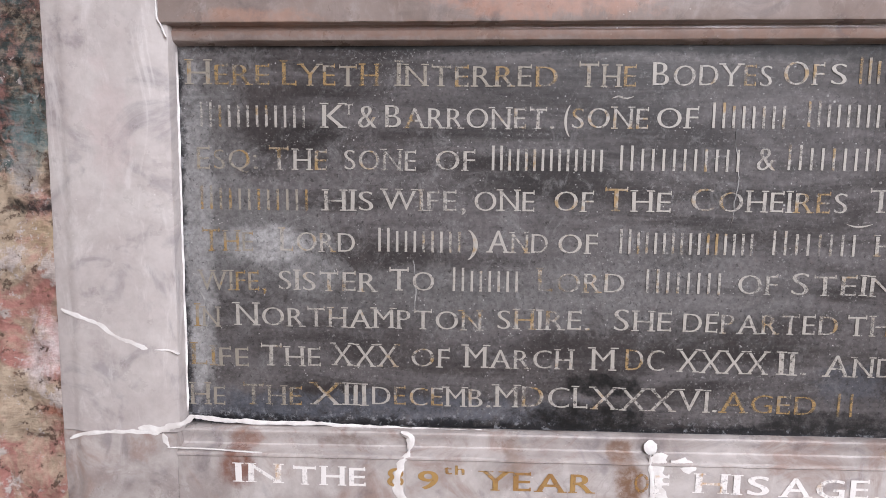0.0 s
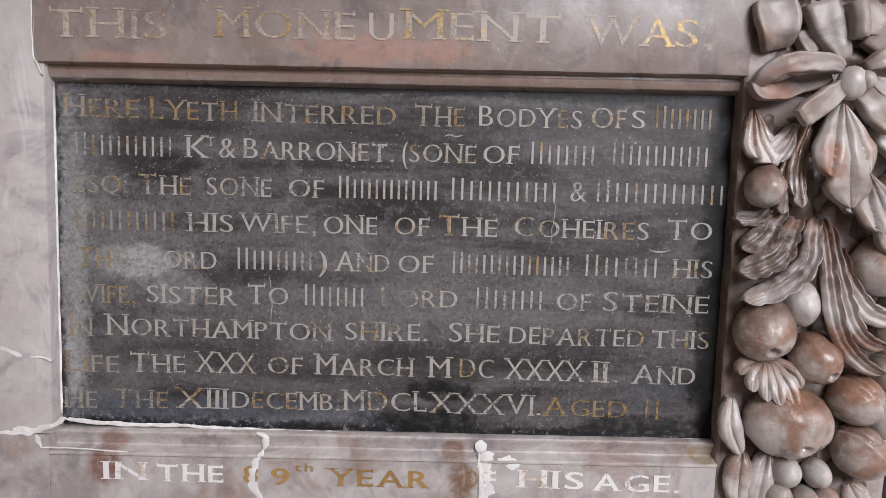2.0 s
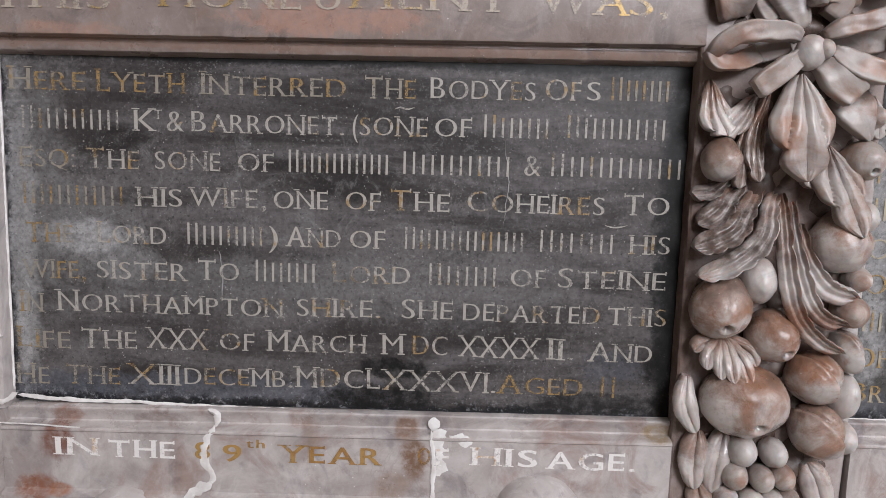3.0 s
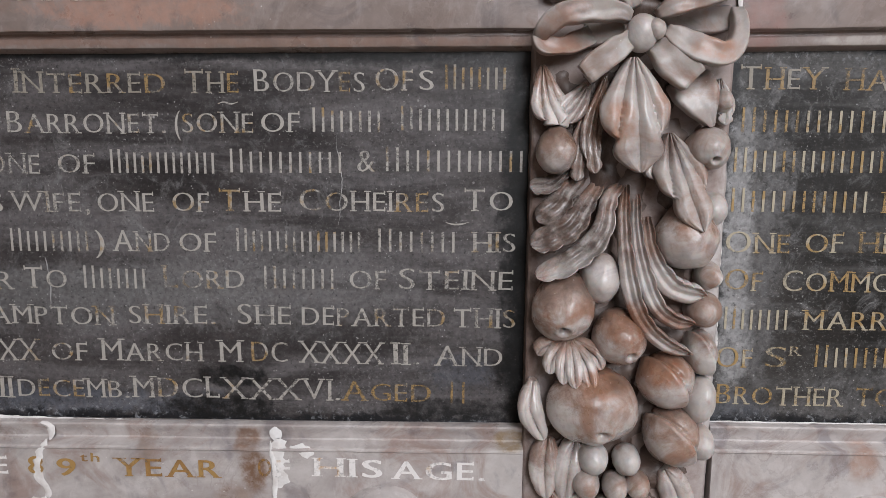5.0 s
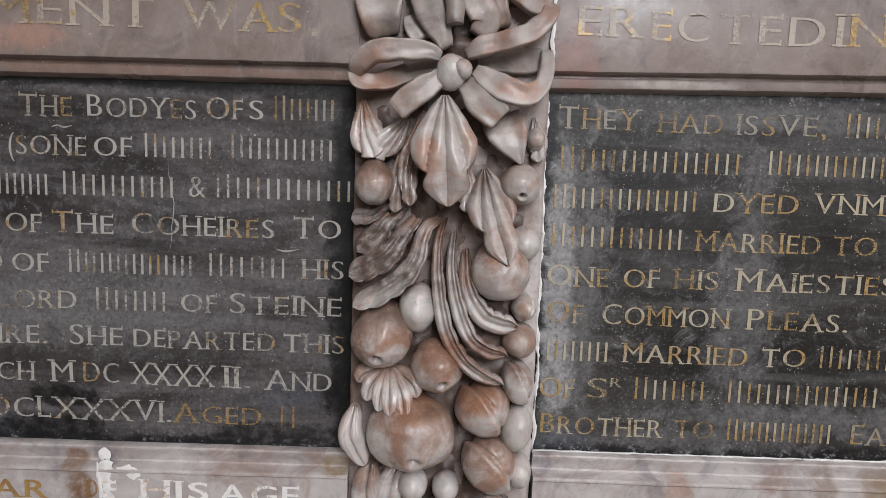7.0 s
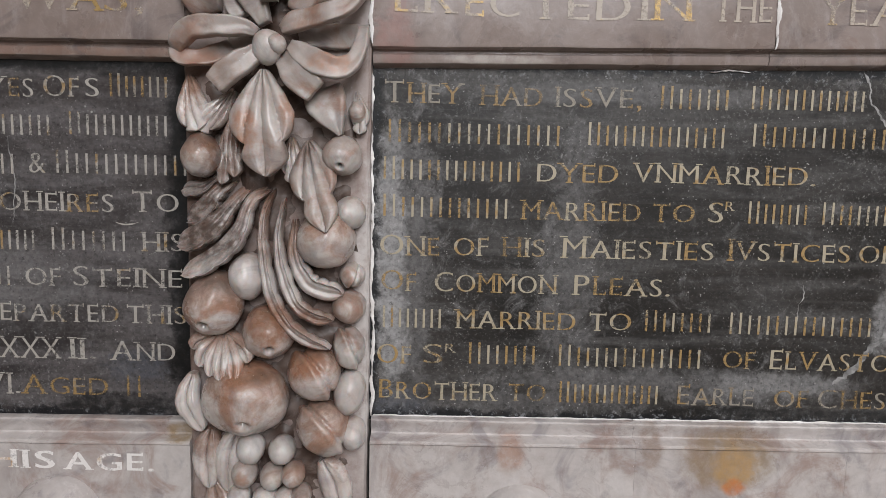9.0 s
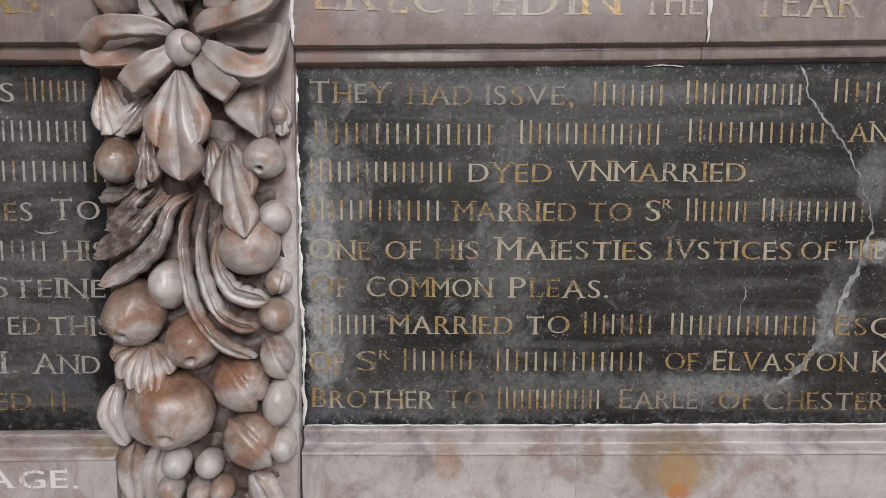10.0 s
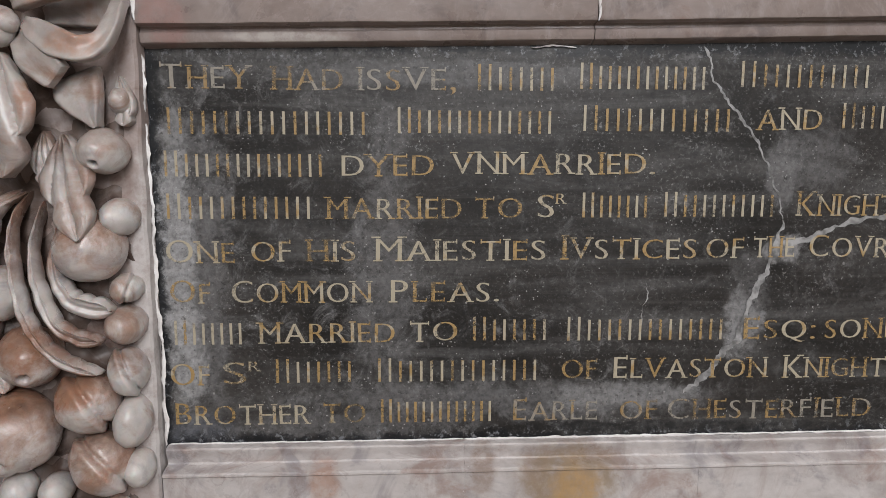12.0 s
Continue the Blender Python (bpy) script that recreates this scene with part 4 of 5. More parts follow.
def knot(x, y, z):
    fruit("berry", x - 0.004, y + 0.004, z, 0.0175, 0.018, 0.0205, 12)
    fruit("berry", x + 0.0085, y - 0.003, z + 0.003, 0.0105, 0.014, 0.0115, -25)


def frond(points, width, scallops):
    """A long curling frond: one edge sinks into the ground, the other is a raised, ruffled rim; furrowed along its length."""
    nu, nv = 80, 26
    mid = along(points, nu)
    turn = 1 if points[-1][0] < points[0][0] else -1
    front, back = [], []
    for i, p in enumerate(mid):
        u, side = i / nu, sideways(mid, i)
        w = 0.5 * width * (0.42 + 0.58 * min(1, u / 0.5)) * math.sqrt(max(0.03, 1 - max(0.0, (u - 0.80) / 0.20) ** 2))
        ruffle = abs(math.sin(math.pi * scallops * u + 0.8 * noise.noise(p * 30))) ** 0.7
        for j in range(nv + 1):
            v = (j / nv * 2 - 1) * turn
            rim = math.exp(-((v - 0.80) / 0.16) ** 2) * (0.0035 + 0.0040 * ruffle)
            furrow = 0.0016 * math.cos(2.6 * math.pi * v + 1.0) * (1 - abs(v) ** 3)
            y = p.y + 0.0075 * (1 - v * v) - rim + furrow + 0.007 * abs(v) ** 8 + (0.008 * max(0.0, -v))
            reach = v * w * (1 + (0.22 * (ruffle - 0.6) * max(0.0, v)))
            c = p + side * (reach * 1.0)
            front.append((c.x, y + wob((c.x, 0, c.z), 70, 0.0030), c.z))
            back.append((c.x, p.y + 0.016 + 0.006 * (1 - v * v), c.z))
    V, F = closed_sheet(front, back, nu, nv)
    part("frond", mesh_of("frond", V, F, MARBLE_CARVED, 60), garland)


def fan(root, tips, width):
    """A hanging leaf of several narrow lobes that spread from one root."""
    a = Vector(root)
    leaf([([a, (a + Vector(t)) / 2 + Vector((0.25 * (t[0] - a.x), -0.006, 0)), Vector(t)], width) for t in tips])


# fruit of the swag
fruit("pomegranate", 0.6545, 0.835, 1.3242, 0.0531, 0.045, 0.0476, 0)
fruit("apple", 0.6173, 0.838, 1.4424, 0.0356, 0.042, 0.0417, 20)
fruit("plum", 0.6580, 0.838, 1.4762, 0.0229, 0.032, 0.0289, 0)
fruit("apple", 0.6828, 0.838, 1.4072, 0.0312, 0.038, 0.0340, -15)
fruit("split", 0.7415, 0.838, 1.3555, 0.0350, 0.036, 0.0355, -15)
fruit("split", 0.7521, 0.838, 1.2866, 0.0342, 0.036, 0.0390, -25)
fruit("pear", 0.7536, 0.836, 1.5271, 0.0358, 0.038, 0.0396, 0)
fruit("plum", 0.7817, 0.848, 1.5561, 0.0191, 0.030, 0.0205, 0)
fruit("split", 0.7856, 0.848, 1.4785, 0.0167, 0.028, 0.0163, 40)
fruit("plum", 0.7812, 0.848, 1.4386, 0.0208, 0.030, 0.0214, 0)
fruit("split", 0.7823, 0.848, 1.3874, 0.0211, 0.032, 0.0290, -10)
fruit("plum", 0.7825, 0.848, 1.3285, 0.0199, 0.030, 0.0298, 8)
fruit("plum", 0.7877, 0.846, 1.2746, 0.0156, 0.026, 0.0216, 0)
fruit("fig", 0.6037, 0.838, 1.6227, 0.0232, 0.030, 0.0281, 0)
fruit("apple", 0.7726, 0.840, 1.6255, 0.0240, 0.034, 0.0245, 10)
fruit("plum", 0.7890, 0.850, 1.6773, 0.0105, 0.020, 0.0138, 0)
# grapes
fruit("berry", 0.6590, 0.838, 1.2557, 0.0181, 0.024, 0.0203, 0)
fruit("berry", 0.6989, 0.838, 1.2539, 0.0168, 0.024, 0.0187, 0)
fruit("berry", 0.6515, 0.838, 1.2229, 0.0166, 0.024, 0.0189, 0)
fruit("berry", 0.6865, 0.838, 1.2195, 0.0153, 0.024, 0.0173, 0)
fruit("berry", 0.7132, 0.838, 1.2222, 0.0147, 0.024, 0.0165, 0)
fruit("berry", 0.6437, 0.838, 1.1895, 0.0152, 0.024, 0.0175, 0)
fruit("berry", 0.6766, 0.838, 1.1865, 0.0162, 0.024, 0.0185, 0)
fruit("berry", 0.7036, 0.838, 1.1873, 0.0148, 0.024, 0.0167, 0)
fruit("berry", 0.7227, 0.838, 1.1927, 0.0133, 0.024, 0.0149, 0)
fruit("berry", 0.6654, 0.838, 1.1557, 0.0154, 0.024, 0.0178, 0)
fruit("berry", 0.6962, 0.838, 1.1556, 0.0148, 0.024, 0.0170, 0)
fruit("berry", 0.6849, 0.838, 1.1257, 0.0149, 0.024, 0.0173, 0)
# ribbon bow: points (x, y, z), then the width at each, the lean of the band and its bulge
ribbon([(0.7310, 0.836, 1.8450), (0.7370, 0.834, 1.8190), (0.7430, 0.838, 1.8020)], [0.0301, 0.0273, 0.0220], 0, -0.002)
ribbon([(0.7190, 0.842, 1.7620), (0.7450, 0.844, 1.7660), (0.7720, 0.844, 1.7660), (0.7940, 0.838, 1.7680)], [0.0193, 0.0277, 0.0304, 0.0247], 0.1, -0.002)
ribbon([(0.6350, 0.844, 1.7500), (0.6540, 0.840, 1.7530), (0.6730, 0.832, 1.7580)], [0.0304, 0.0261, 0.0163], 0.2, 0)
ribbon([(0.5990, 0.834, 1.8480), (0.6040, 0.829, 1.8240), (0.6070, 0.829, 1.8040), (0.6110, 0.840, 1.7890)], [0.0464, 0.0516, 0.0448, 0.0330], 0, -0.006)
ribbon([(0.6520, 0.828, 1.8450), (0.6610, 0.823, 1.8190), (0.6720, 0.823, 1.7970), (0.6820, 0.826, 1.7750)], [0.0352, 0.0350, 0.0283, 0.0162], -0.15, 0.001)
ribbon([(0.6390, 0.844, 1.8130), (0.6450, 0.838, 1.7990), (0.6540, 0.838, 1.7850)], [0.0166, 0.0247, 0.0220], 0.2, 0.001)
ribbon([(0.7040, 0.834, 1.8440), (0.7180, 0.828, 1.8220), (0.7250, 0.828, 1.8050), (0.7170, 0.834, 1.7910)], [0.0328, 0.0352, 0.0325, 0.0246], 0.1, 0.001)
ribbon([(0.7570, 0.830, 1.8420), (0.7770, 0.824, 1.8280), (0.7960, 0.822, 1.8210)], [0.0245, 0.0270, 0.0215], 0.2, 0.001)
ribbon([(0.5790, 0.828, 1.7500), (0.5860, 0.822, 1.7370), (0.6030, 0.822, 1.7350), (0.6210, 0.828, 1.7400), (0.6400, 0.838, 1.7500)], [0.0163, 0.0215, 0.0202, 0.0230, 0.0247], 0.35, -0.002)
ribbon([(0.6760, 0.812, 1.7630), (0.6580, 0.806, 1.7680), (0.6300, 0.802, 1.7680), (0.6050, 0.803, 1.7650), (0.5870, 0.810, 1.7540), (0.5800, 0.824, 1.7420)], [0.0119, 0.0197, 0.0241, 0.0249, 0.0212, 0.0162], 0.12, 0)
ribbon([(0.7040, 0.812, 1.7670), (0.7240, 0.806, 1.7760), (0.7490, 0.803, 1.7820), (0.7740, 0.803, 1.7910), (0.7920, 0.812, 1.8090), (0.7990, 0.826, 1.8270)], [0.0133, 0.0224, 0.0223, 0.0223, 0.0199, 0.0162], 0.12, 0)
ribbon([(0.7140, 0.812, 1.7500), (0.7340, 0.806, 1.7370), (0.7520, 0.802, 1.7280), (0.7720, 0.801, 1.7240), (0.7880, 0.808, 1.7340), (0.7950, 0.820, 1.7550), (0.7960, 0.834, 1.7780)], [0.0159, 0.0276, 0.0288, 0.0248, 0.0198, 0.0161, 0.0137], 0.12, 0)
ribbon([(0.6790, 0.813, 1.7430), (0.6620, 0.806, 1.7300), (0.6440, 0.803, 1.7170), (0.6280, 0.803, 1.7030)], [0.0186, 0.0258, 0.0273, 0.0262], 0.15, -0.001)
ribbon([(0.7030, 0.816, 1.7370), (0.7180, 0.808, 1.7220), (0.7320, 0.805, 1.7080), (0.7440, 0.806, 1.6970)], [0.0213, 0.0330, 0.0355, 0.0311], -0.12, -0.001)
ribbon([(0.6870, 0.816, 1.8410), (0.6890, 0.810, 1.8220), (0.6910, 0.810, 1.7980)], [0.0203, 0.0212, 0.0201], 0, 0.01)
# leaves
ribbon([(0.7470, 0.838, 1.7030), (0.7570, 0.826, 1.6790), (0.7720, 0.820, 1.6490)], [0.0503, 0.0437, 0.0048], 0, 0.001)
lobed_leaf([(0.6820, 0.822, 1.7220), (0.6850, 0.804, 1.6600), (0.6900, 0.804, 1.5980)], 0.0754, 0.7, MARBLE_BOW)
lobed_leaf([(0.7310, 0.842, 1.6420), (0.7420, 0.818, 1.5940), (0.7600, 0.800, 1.5350)], 0.0569, 0.68, MARBLE_BOW)
lobed_leaf([(0.5870, 0.848, 1.7170), (0.5930, 0.836, 1.6790), (0.6040, 0.828, 1.6500)], 0.0397, 0.85, MARBLE_CARVED)
lobed_leaf([(0.6410, 0.846, 1.7000), (0.6230, 0.834, 1.6720), (0.6030, 0.832, 1.6510)], 0.0318, 0.85, MARBLE_CARVED)
lobed_leaf([(0.6580, 0.846, 1.7060), (0.6430, 0.836, 1.6460), (0.6460, 0.828, 1.5960)], 0.0251, 0.85, MARBLE_CARVED)
lobed_leaf([(0.6370, 0.850, 1.6710), (0.6310, 0.842, 1.6270), (0.6270, 0.838, 1.5870)], 0.0225, 0.85, MARBLE_CARVED)
lobed_leaf([(0.7100, 0.846, 1.6460), (0.7110, 0.838, 1.6190), (0.7140, 0.834, 1.5900)], 0.0291, 0.8, MARBLE_CARVED)
lobed_leaf([(0.7870, 0.852, 1.7030), (0.7920, 0.846, 1.6760), (0.7920, 0.846, 1.6510)], 0.0238, 0.8, MARBLE_BOW)
# curling fronds
frond([(0.6230, 0.850, 1.6010), (0.5990, 0.840, 1.5830), (0.5760, 0.840, 1.5800)], 0.0198, 4)
frond([(0.6390, 0.850, 1.5940), (0.6190, 0.836, 1.5770), (0.6060, 0.832, 1.5580), (0.5840, 0.834, 1.5420)], 0.0278, 5)
frond([(0.6590, 0.850, 1.5890), (0.6390, 0.828, 1.5620), (0.6220, 0.816, 1.5380), (0.6000, 0.816, 1.5240), (0.5770, 0.822, 1.5150)], 0.0296, 6)
frond([(0.6830, 0.850, 1.5850), (0.6640, 0.822, 1.5680), (0.6550, 0.808, 1.5350), (0.6370, 0.806, 1.5110), (0.6100, 0.808, 1.4920), (0.5830, 0.816, 1.4800)], 0.0251, 7)
frond([(0.7120, 0.848, 1.5460), (0.7150, 0.824, 1.5050), (0.7320, 0.813, 1.4740), (0.7510, 0.813, 1.4630), (0.7760, 0.820, 1.4580)], 0.0259, 6)
frond([(0.6990, 0.848, 1.5730), (0.6960, 0.822, 1.5290), (0.7030, 0.811, 1.4880), (0.7190, 0.807, 1.4480), (0.7420, 0.808, 1.4300), (0.7650, 0.816, 1.4260)], 0.0191, 8)
frond([(0.6870, 0.848, 1.5840), (0.6800, 0.820, 1.5540), (0.6810, 0.808, 1.5120), (0.6910, 0.803, 1.4590), (0.7090, 0.803, 1.4240), (0.7350, 0.805, 1.4020), (0.7620, 0.812, 1.3910)], 0.0185, 10)
leaf([([(0.5850, 0.842, 1.3489), (0.5818, 0.828, 1.3153), (0.5990, 0.835, 1.2768)], 0.0321)])
leaf([([(0.6058, 0.846, 1.2753), (0.6017, 0.838, 1.2441), (0.6042, 0.842, 1.1983)], 0.0402)])
leaf([([(0.6396, 0.846, 1.2758), (0.6307, 0.836, 1.2410), (0.6281, 0.842, 1.1940)], 0.0406)])
leaf([([(0.6092, 0.846, 1.2053), (0.6182, 0.838, 1.1736), (0.6368, 0.842, 1.1397)], 0.0408)])
leaf([([(0.7486, 0.846, 1.2373), (0.7640, 0.842, 1.2078), (0.7748, 0.842, 1.1668)], 0.0425)])
fan((0.6256, 0.842, 1.4031), [(0.5881, 0.835, 1.3831), (0.6012, 0.822, 1.3641), (0.6167, 0.812, 1.3548), (0.6300, 0.806, 1.3525), (0.6485, 0.804, 1.3483), (0.6617, 0.820, 1.3706)], 0.024)
knot(0.6922, 0.815, 1.7467)

# ---- lettering ----
GLYPHS = {}
SERIFS = {"A": "bb", "B": "", "D": "", "E": "", "F": "b", "H": "bbtt", "I": "bt", "K": "bbtt", "L": "t", "M": "bbtt", "N": "btt", "P": "b", "R": "bb", "T": "b", "V": "tt", "W": "tt", "X": "bbtt", "Y": "btt"}


def glyph(ch, thin):
    """Outline of one character of the built-in font, cap height 1, thick stems, thin bars and small serifs: (verts, faces, width)."""
    key = (ch, thin)
    if key in GLYPHS:
        return GLYPHS[key]
    cu = bpy.data.curves.new("glyph", "FONT")
    cu.body, cu.size, cu.resolution_u = ch, 1.0, 4
    ob = new("glyph", cu)
    me = bpy.data.meshes.new_from_object(ob.evaluated_get(bpy.context.evaluated_depsgraph_get()))
    bpy.data.objects.remove(ob)
    bm = bmesh.new()
    bm.from_mesh(me)
    bmesh.ops.remove_doubles(bm, verts=bm.verts, dist=0.0005)
    out = {}
    for v in bm.verts:
        nn = Vector((0, 0, 0))
        for e in v.link_edges:
            if len(e.link_faces) == 1:
                d = (e.verts[1].co - e.verts[0].co).normalized()
                s = Vector((d.y, -d.x, 0))
                if s.dot(e.link_faces[0].calc_center_median() - (e.verts[0].co + e.verts[1].co) / 2) > 0:
                    s = -s
                nn += s
        out[v] = nn.normalized() if nn.length > 1e-6 else nn
    for v, nn in out.items():
        v.co.x -= nn.x * thin[0]
        v.co.y -= nn.y * thin[1]
    if not bm.verts:
        GLYPHS[key] = ([], [], 0.4)
        return GLYPHS[key]
    V = [v.co.copy() for v in bm.verts]
    bm.verts.index_update()
    F = [[v.index for v in f.verts] for f in bm.faces]
    bm.free()
    cap = 0.729
    lo = min(v.x for v in V)
    V = [((v.x - lo) / cap, v.y / cap, 0.0) for v in V]
    width = max(v[0] for v in V)
    if ch in SERIFS:
        ends = []
        for level, mark in ((0.0, "b"), (1.0, "t")):
            if mark not in SERIFS[ch]:
                continue
            xs = sorted(x for x, y, _ in V if abs(y - level) < 0.09)
            runs = [[xs[0], xs[0]]] if xs else []
            for x in xs:
                if x - runs[-1][1] > 0.2:
                    runs.append([x, x])
                runs[-1][1] = x
            ends += [((a + b) / 2, level) for a, b in runs if b - a < 0.4]
        for cx, level in ends:
            s, h = 0.155, 0.055
            y0, y1 = (0.0, h) if level == 0.0 else (1.0 - h, 1.0)
            n = len(V)
            V += [(cx - s, y0, 0.0003), (cx + s, y0, 0.0003), (cx + s, y1, 0.0003), (cx - s, y1, 0.0003)]
            F.append([n, n + 1, n + 2, n + 3])
    arms = {"E": ((width, 1), (width, 0)), "F": ((width, 1),), "L": ((width, 0),), "T": ((0.0, 1), (width, 1)), "Z": ((0.0, 1), (width, 0))}
    for ax, level in arms.get(ch, ()):
        x0, n = (ax - 0.05 if ax else 0.0), len(V)
        y0, y1 = (0.0, 0.2) if level == 0 else (0.8, 1.0)
        V += [(x0, y0, 0.0002), (x0 + 0.05, y0, 0.0002), (x0 + 0.05, y1, 0.0002), (x0, y1, 0.0002)]
        F.append([n, n + 1, n + 2, n + 3])
    GLYPHS[key] = (V, F, width)
    return GLYPHS[key]


CAP, SMALL = 0.0285, 0.0250


def lettering(owner, material, words):
    """Words as (text, left, right, baseline). Capitals stand taller than small capitals; '^' is raised; '#n' is a name of n letters, kept as plain bars; '~' is nearly worn away."""
    y = {tablet_a: SLATE_Y, tablet_b: SLATE_Y, frieze: FACE, ledge: FACE + 0.0005}[owner] - 0.0011
    big, small = {frieze: (0.036, 0.036), ledge: (0.0245, 0.0245)}.get(owner, (CAP, SMALL))
    whole = material
    for text, x0, x1, z in words:
        material = FADED if text[0] == "~" else whole
        text = text.lstrip("~")
        if text[0] == "#":
            count = int(text[1:]) * 2
            pitch = (x1 - x0) / count
            for i in range(count):
                c, h, s = x0 + (i + 0.5) * pitch, (big if i < 2 else small), 0.0015
                part("bar", mesh_of("bar", [(c - s, y, z), (c + s, y, z), (c + s, y, z + h), (c - s, y, z + h)], [(0, 1, 2, 3)], material), owner)
            continue
        raised = text[0] == "^"
        text = text.lstrip("^")
        sizes = [(small * 0.5 if raised else big if ch.isupper() or not ch.isalpha() else small) for ch in text]
        thin = (-0.022, -0.004) if owner is ledge else (-0.006, 0.021)
        glyphs = [glyph(ch if raised and owner is ledge else ch.upper(), thin) for ch in text]
        gap = 0.17
        total = sum(g[2] * s for g, s in zip(glyphs, sizes)) + gap * sum(sizes[:-1])
        k = (x1 - x0) / total
        x = x0
        for (gv, gf, gw), s in zip(glyphs, sizes):
            lift = small * 0.62 if raised else 0.0
            tip, dz = random.uniform(-0.02, 0.02), random.uniform(-0.0005, 0.0005)
            V = [(x + (vx + tip * vy) * s * k, y - out, z + lift + dz + vy * s) for vx, vy, out in gv]
            part("letter", mesh_of("letter", V, [tuple(f) for f in gf], material), owner)
            x += (gw + gap) * s * k


lettering(tablet_a, PALE, [("~Here", -0.287, -0.190, 1.6861), ("~Lyeth", -0.175, -0.063, 1.6855), ("~Interred", -0.042, 0.142, 1.6858), ("~The", 0.166, 0.230, 1.6868), ("Bodyes", 0.249, 0.381, 1.6884), ("Of", 0.394, 0.438, 1.6901), ("s", 0.446, 0.463, 1.6909), ("~#4", 0.473, 0.551, 1.6922)])
lettering(tablet_a, PALE, [("#6", -0.277, -0.145, 1.6378), ("K", -0.129, -0.102, 1.6378), ("^t", -0.102, -0.093, 1.6378), ("&", -0.087, -0.065, 1.6379), ("Barronet.", -0.055, 0.140, 1.6386), ("(", 0.151, 0.158, 1.6393), ("sone", 0.160, 0.246, 1.6399), ("of", 0.256, 0.302, 1.6408), ("#4", 0.314, 0.403, 1.6419), ("#6", 0.420, 0.550, 1.6442)])
lettering(tablet_a, PALE, [("~Esq:", -0.279, -0.206, 1.5884), ("The", -0.192, -0.124, 1.5888), ("sone", -0.103, -0.019, 1.5894), ("of", 0.004, 0.050, 1.5901), ("#7", 0.066, 0.200, 1.5911), ("#6", 0.212, 0.356, 1.5928), ("&", 0.371, 0.392, 1.5940), ("#7", 0.401, 0.574, 1.5956)])
lettering(tablet_a, PALE, [("~#6", -0.280, -0.143, 1.5409), ("his", -0.127, -0.069, 1.5419), ("wife,", -0.059, 0.040, 1.5428), ("one", 0.050, 0.120, 1.5437), ("of", 0.143, 0.188, 1.5445), ("The", 0.201, 0.277, 1.5452), ("Coheires", 0.300, 0.476, 1.5469), ("To", 0.501, 0.559, 1.5485)])
lettering(tablet_a, PALE, [("~The", -0.275, -0.214, 1.4908), ("Lord", -0.181, -0.091, 1.4921), ("#5", -0.067, 0.038, 1.4935), (")", 0.043, 0.055, 1.4941), ("And", 0.067, 0.137, 1.4946), ("of", 0.149, 0.195, 1.4953), ("#8", 0.217, 0.377, 1.4963), ("#4", 0.391, 0.494, 1.4974), ("his", 0.512, 0.563, 1.4980)])
lettering(tablet_a, PALE, [("~wife,", -0.281, -0.199, 1.4427), ("sister", -0.184, -0.065, 1.4447), ("To", -0.050, 0.004, 1.4463), ("#4", 0.022, 0.107, 1.4474), ("Lord", 0.127, 0.228, 1.4487), ("#4", 0.249, 0.344, 1.4498), ("of", 0.360, 0.405, 1.4504), ("Steine", 0.421, 0.561, 1.4509)])
lettering(tablet_a, PALE, [("~In", -0.287, -0.258, 1.3973), ("Northampton", -0.237, 0.061, 1.4000), ("shire.", 0.080, 0.190, 1.4026), ("She", 0.218, 0.285, 1.4033), ("departed", 0.299, 0.478, 1.4033), ("this", 0.489, 0.565, 1.4029)])
lettering(tablet_a, PALE, [("~Life", -0.294, -0.223, 1.3484), ("The", -0.208, -0.134, 1.3503), ("XXX", -0.119, -0.040, 1.3519), ("of", -0.023, 0.023, 1.3530), ("March", 0.042, 0.171, 1.3539), ("M", 0.194, 0.221, 1.3545), ("DC", 0.234, 0.280, 1.3545), ("XXXX", 0.296, 0.400, 1.3544), ("II.", 0.414, 0.446, 1.3540), ("And", 0.467, 0.550, 1.3533)])
lettering(tablet_a, PALE, [("~He", -0.297, -0.254, 1.2979), ("~The", -0.231, -0.158, 1.3002), ("XIII", -0.145, -0.078, 1.3021), ("decemb.", -0.071, 0.074, 1.3039), ("MDCLXXXVI.", 0.080, 0.345, 1.3053), ("~Aged", 0.349, 0.461, 1.3052), ("~#1", 0.480, 0.509, 1.3043)])
lettering(tablet_b, GOLD, [("~They", 0.820, 0.915, 1.6933), ("~had", 0.940, 1.017, 1.6927), ("~issve,", 1.034, 1.142, 1.6930), ("#4", 1.162, 1.255, 1.6940), ("#7", 1.277, 1.426, 1.6964), ("#6", 1.459, 1.616, 1.6998)])
lettering(tablet_b, GOLD, [("#9", 0.820, 1.045, 1.6446), ("#8", 1.073, 1.253, 1.6467), ("#7", 1.281, 1.458, 1.6500), ("and", 1.486, 1.561, 1.6521), ("#4", 1.581, 1.671, 1.6545)])
lettering(tablet_b, GOLD, [("#8", 0.815, 0.996, 1.5980), ("dyed", 1.014, 1.117, 1.5989), ("vnmarried.", 1.138, 1.370, 1.6014)])
lettering(tablet_b, GOLD, [("#7", 0.815, 0.982, 1.5507), ("married", 0.997, 1.149, 1.5509), ("to", 1.164, 1.218, 1.5515), ("S", 1.236, 1.255, 1.5521), ("^r", 1.257, 1.268, 1.5521), ("#4", 1.284, 1.366, 1.5522), ("#6", 1.379, 1.515, 1.5531), ("Knight", 1.540, 1.657, 1.5544)])
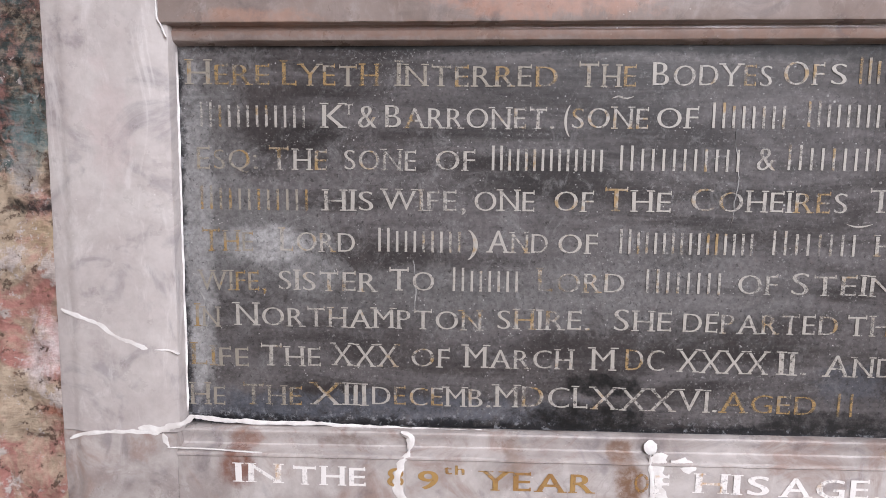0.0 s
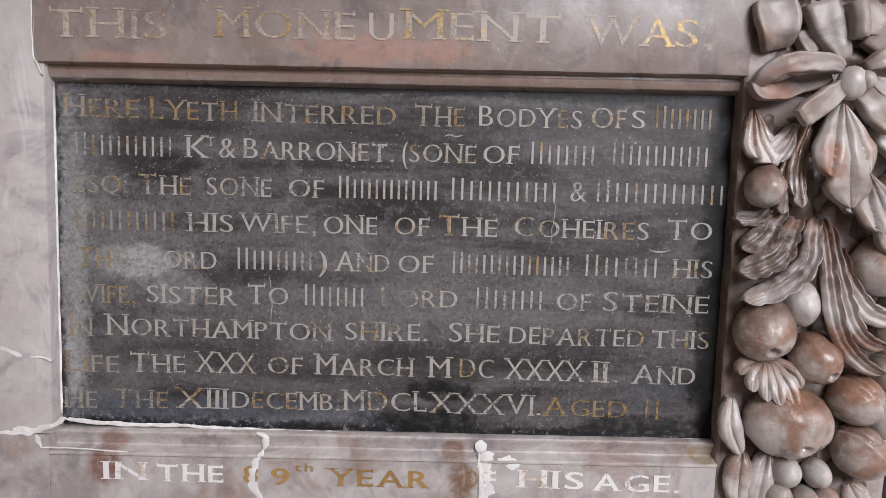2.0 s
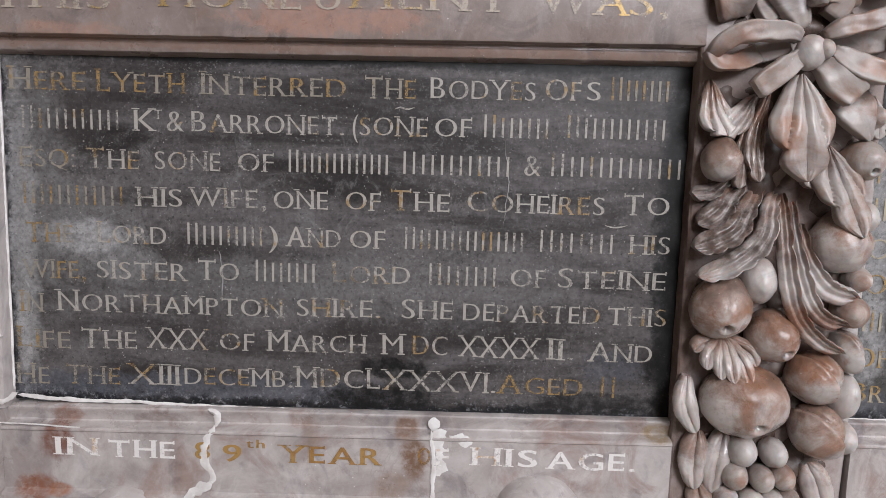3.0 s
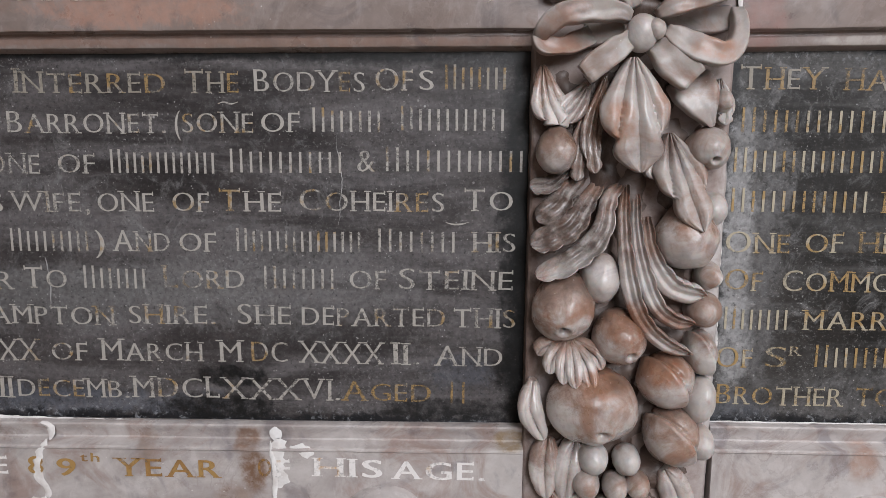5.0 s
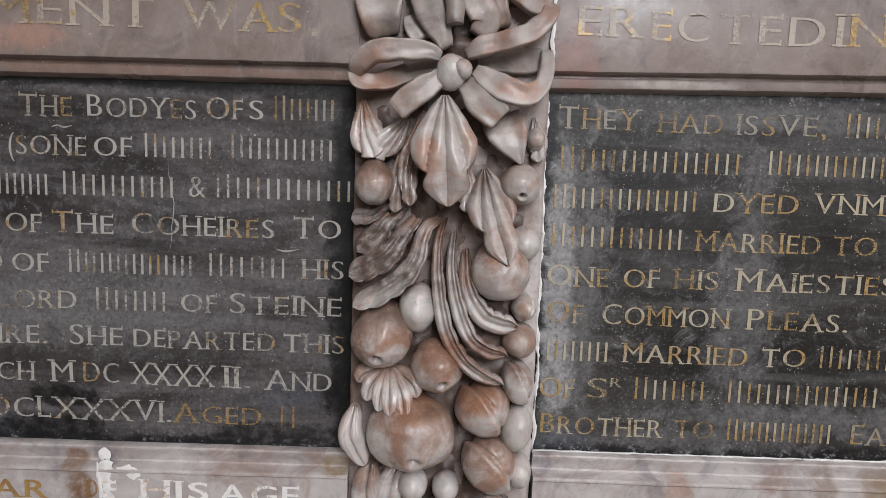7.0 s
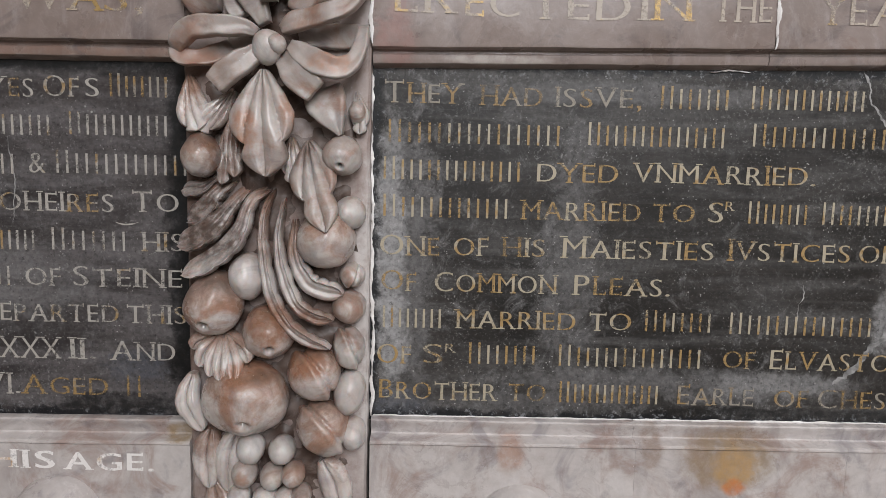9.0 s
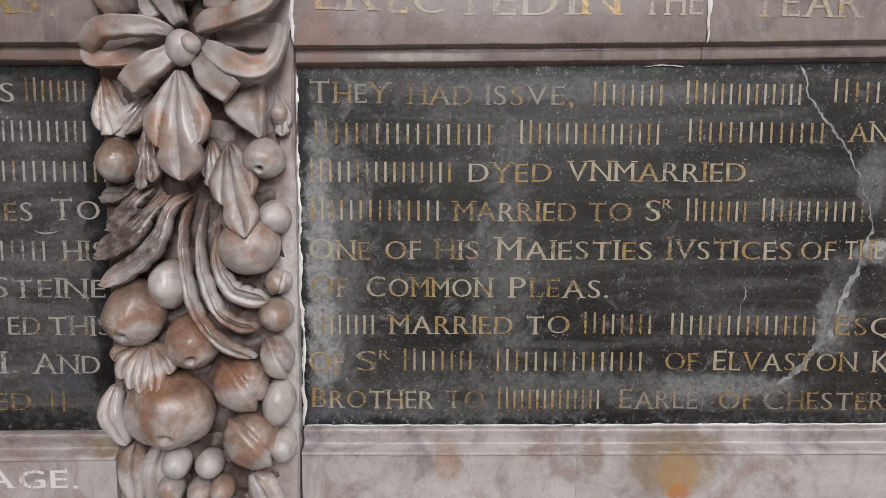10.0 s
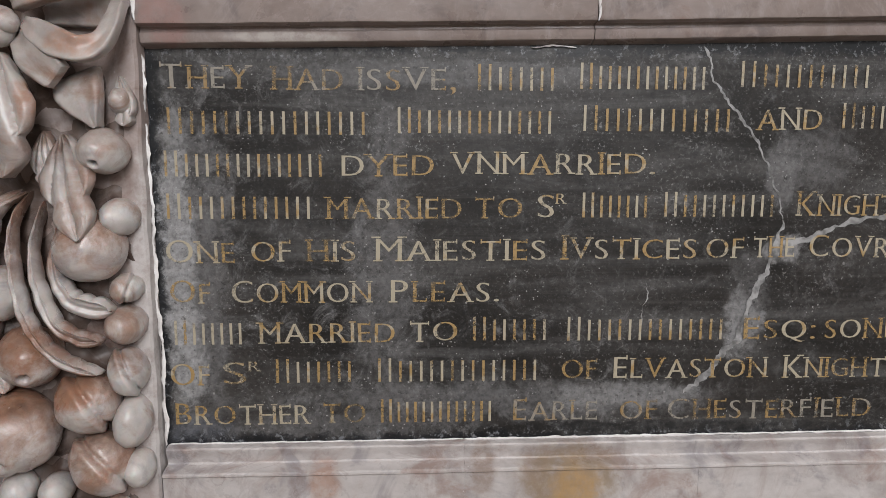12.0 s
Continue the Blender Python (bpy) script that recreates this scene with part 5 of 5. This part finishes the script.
lettering(tablet_b, GOLD, [("One", 0.816, 0.892, 1.5009), ("of", 0.911, 0.955, 1.5019), ("his", 0.974, 1.028, 1.5024), ("Maiesties", 1.051, 1.246, 1.5025), ("Ivstices", 1.266, 1.423, 1.5037), ("of", 1.435, 1.479, 1.5046), ("the", 1.491, 1.540, 1.5050), ("Covrt", 1.558, 1.677, 1.5052)])
lettering(tablet_b, GOLD, [("Of", 0.818, 0.863, 1.4545), ("Common", 0.887, 1.045, 1.4542), ("Pleas.", 1.068, 1.193, 1.4541)])
lettering(tablet_b, GOLD, [("#4", 0.817, 0.900, 1.4058), ("married", 0.917, 1.072, 1.4068), ("to", 1.090, 1.145, 1.4074), ("#4", 1.159, 1.253, 1.4079), ("#8", 1.270, 1.464, 1.4069), ("Esq:", 1.486, 1.573, 1.4067), ("sone", 1.585, 1.673, 1.4066)])
lettering(tablet_b, GOLD, [("Of", 0.814, 0.858, 1.3575), ("S", 0.874, 0.900, 1.3582), ("^r", 0.903, 0.916, 1.3582), ("#4", 0.930, 1.025, 1.3593), ("#8", 1.048, 1.243, 1.3591), ("of", 1.269, 1.311, 1.3605), ("Elvaston", 1.331, 1.517, 1.3602), ("Knight", 1.538, 1.663, 1.3589)])
lettering(tablet_b, GOLD, [("Brother", 0.817, 0.972, 1.3093), ("to", 0.988, 1.037, 1.3097), ("#7", 1.052, 1.189, 1.3092), ("~Earle", 1.212, 1.313, 1.3095), ("~of", 1.341, 1.386, 1.3091), ("~Chesterfield", 1.399, 1.650, 1.3084)])
lettering(frieze, FRIEZE, [("THIS", -0.286, -0.141, 1.7810), ("MONE", -0.079, 0.091, 1.7860), ("U", 0.108, 0.139, 1.7870), ("MENT", 0.153, 0.343, 1.7900), ("WA", 0.378, 0.483, 1.7890), ("S,", 0.486, 0.532, 1.7890)])
lettering(frieze, FRIEZE, [("ER", 0.832, 0.904, 1.7970), ("EC", 0.916, 0.981, 1.7940), ("TED", 0.994, 1.114, 1.7930), ("IN", 1.127, 1.188, 1.7950), ("THE", 1.214, 1.285, 1.7960), ("YEAR", 1.342, 1.473, 1.7950)])
lettering(ledge, WHITE, [("IN", -0.234, -0.178, 1.2113), ("THE", -0.163, -0.075, 1.2104)])
lettering(ledge, OCHRE, [("8", -0.049, -0.029, 1.2119), ("9", -0.012, 0.013, 1.2101), ("^th", 0.019, 0.044, 1.2141), ("YEAR", 0.065, 0.197, 1.2108), ("O", 0.245, 0.262, 1.2145)])
lettering(ledge, WHITE, [("F", 0.269, 0.286, 1.2138), ("HIS", 0.316, 0.402, 1.2156), ("AGE.", 0.415, 0.530, 1.2145)])
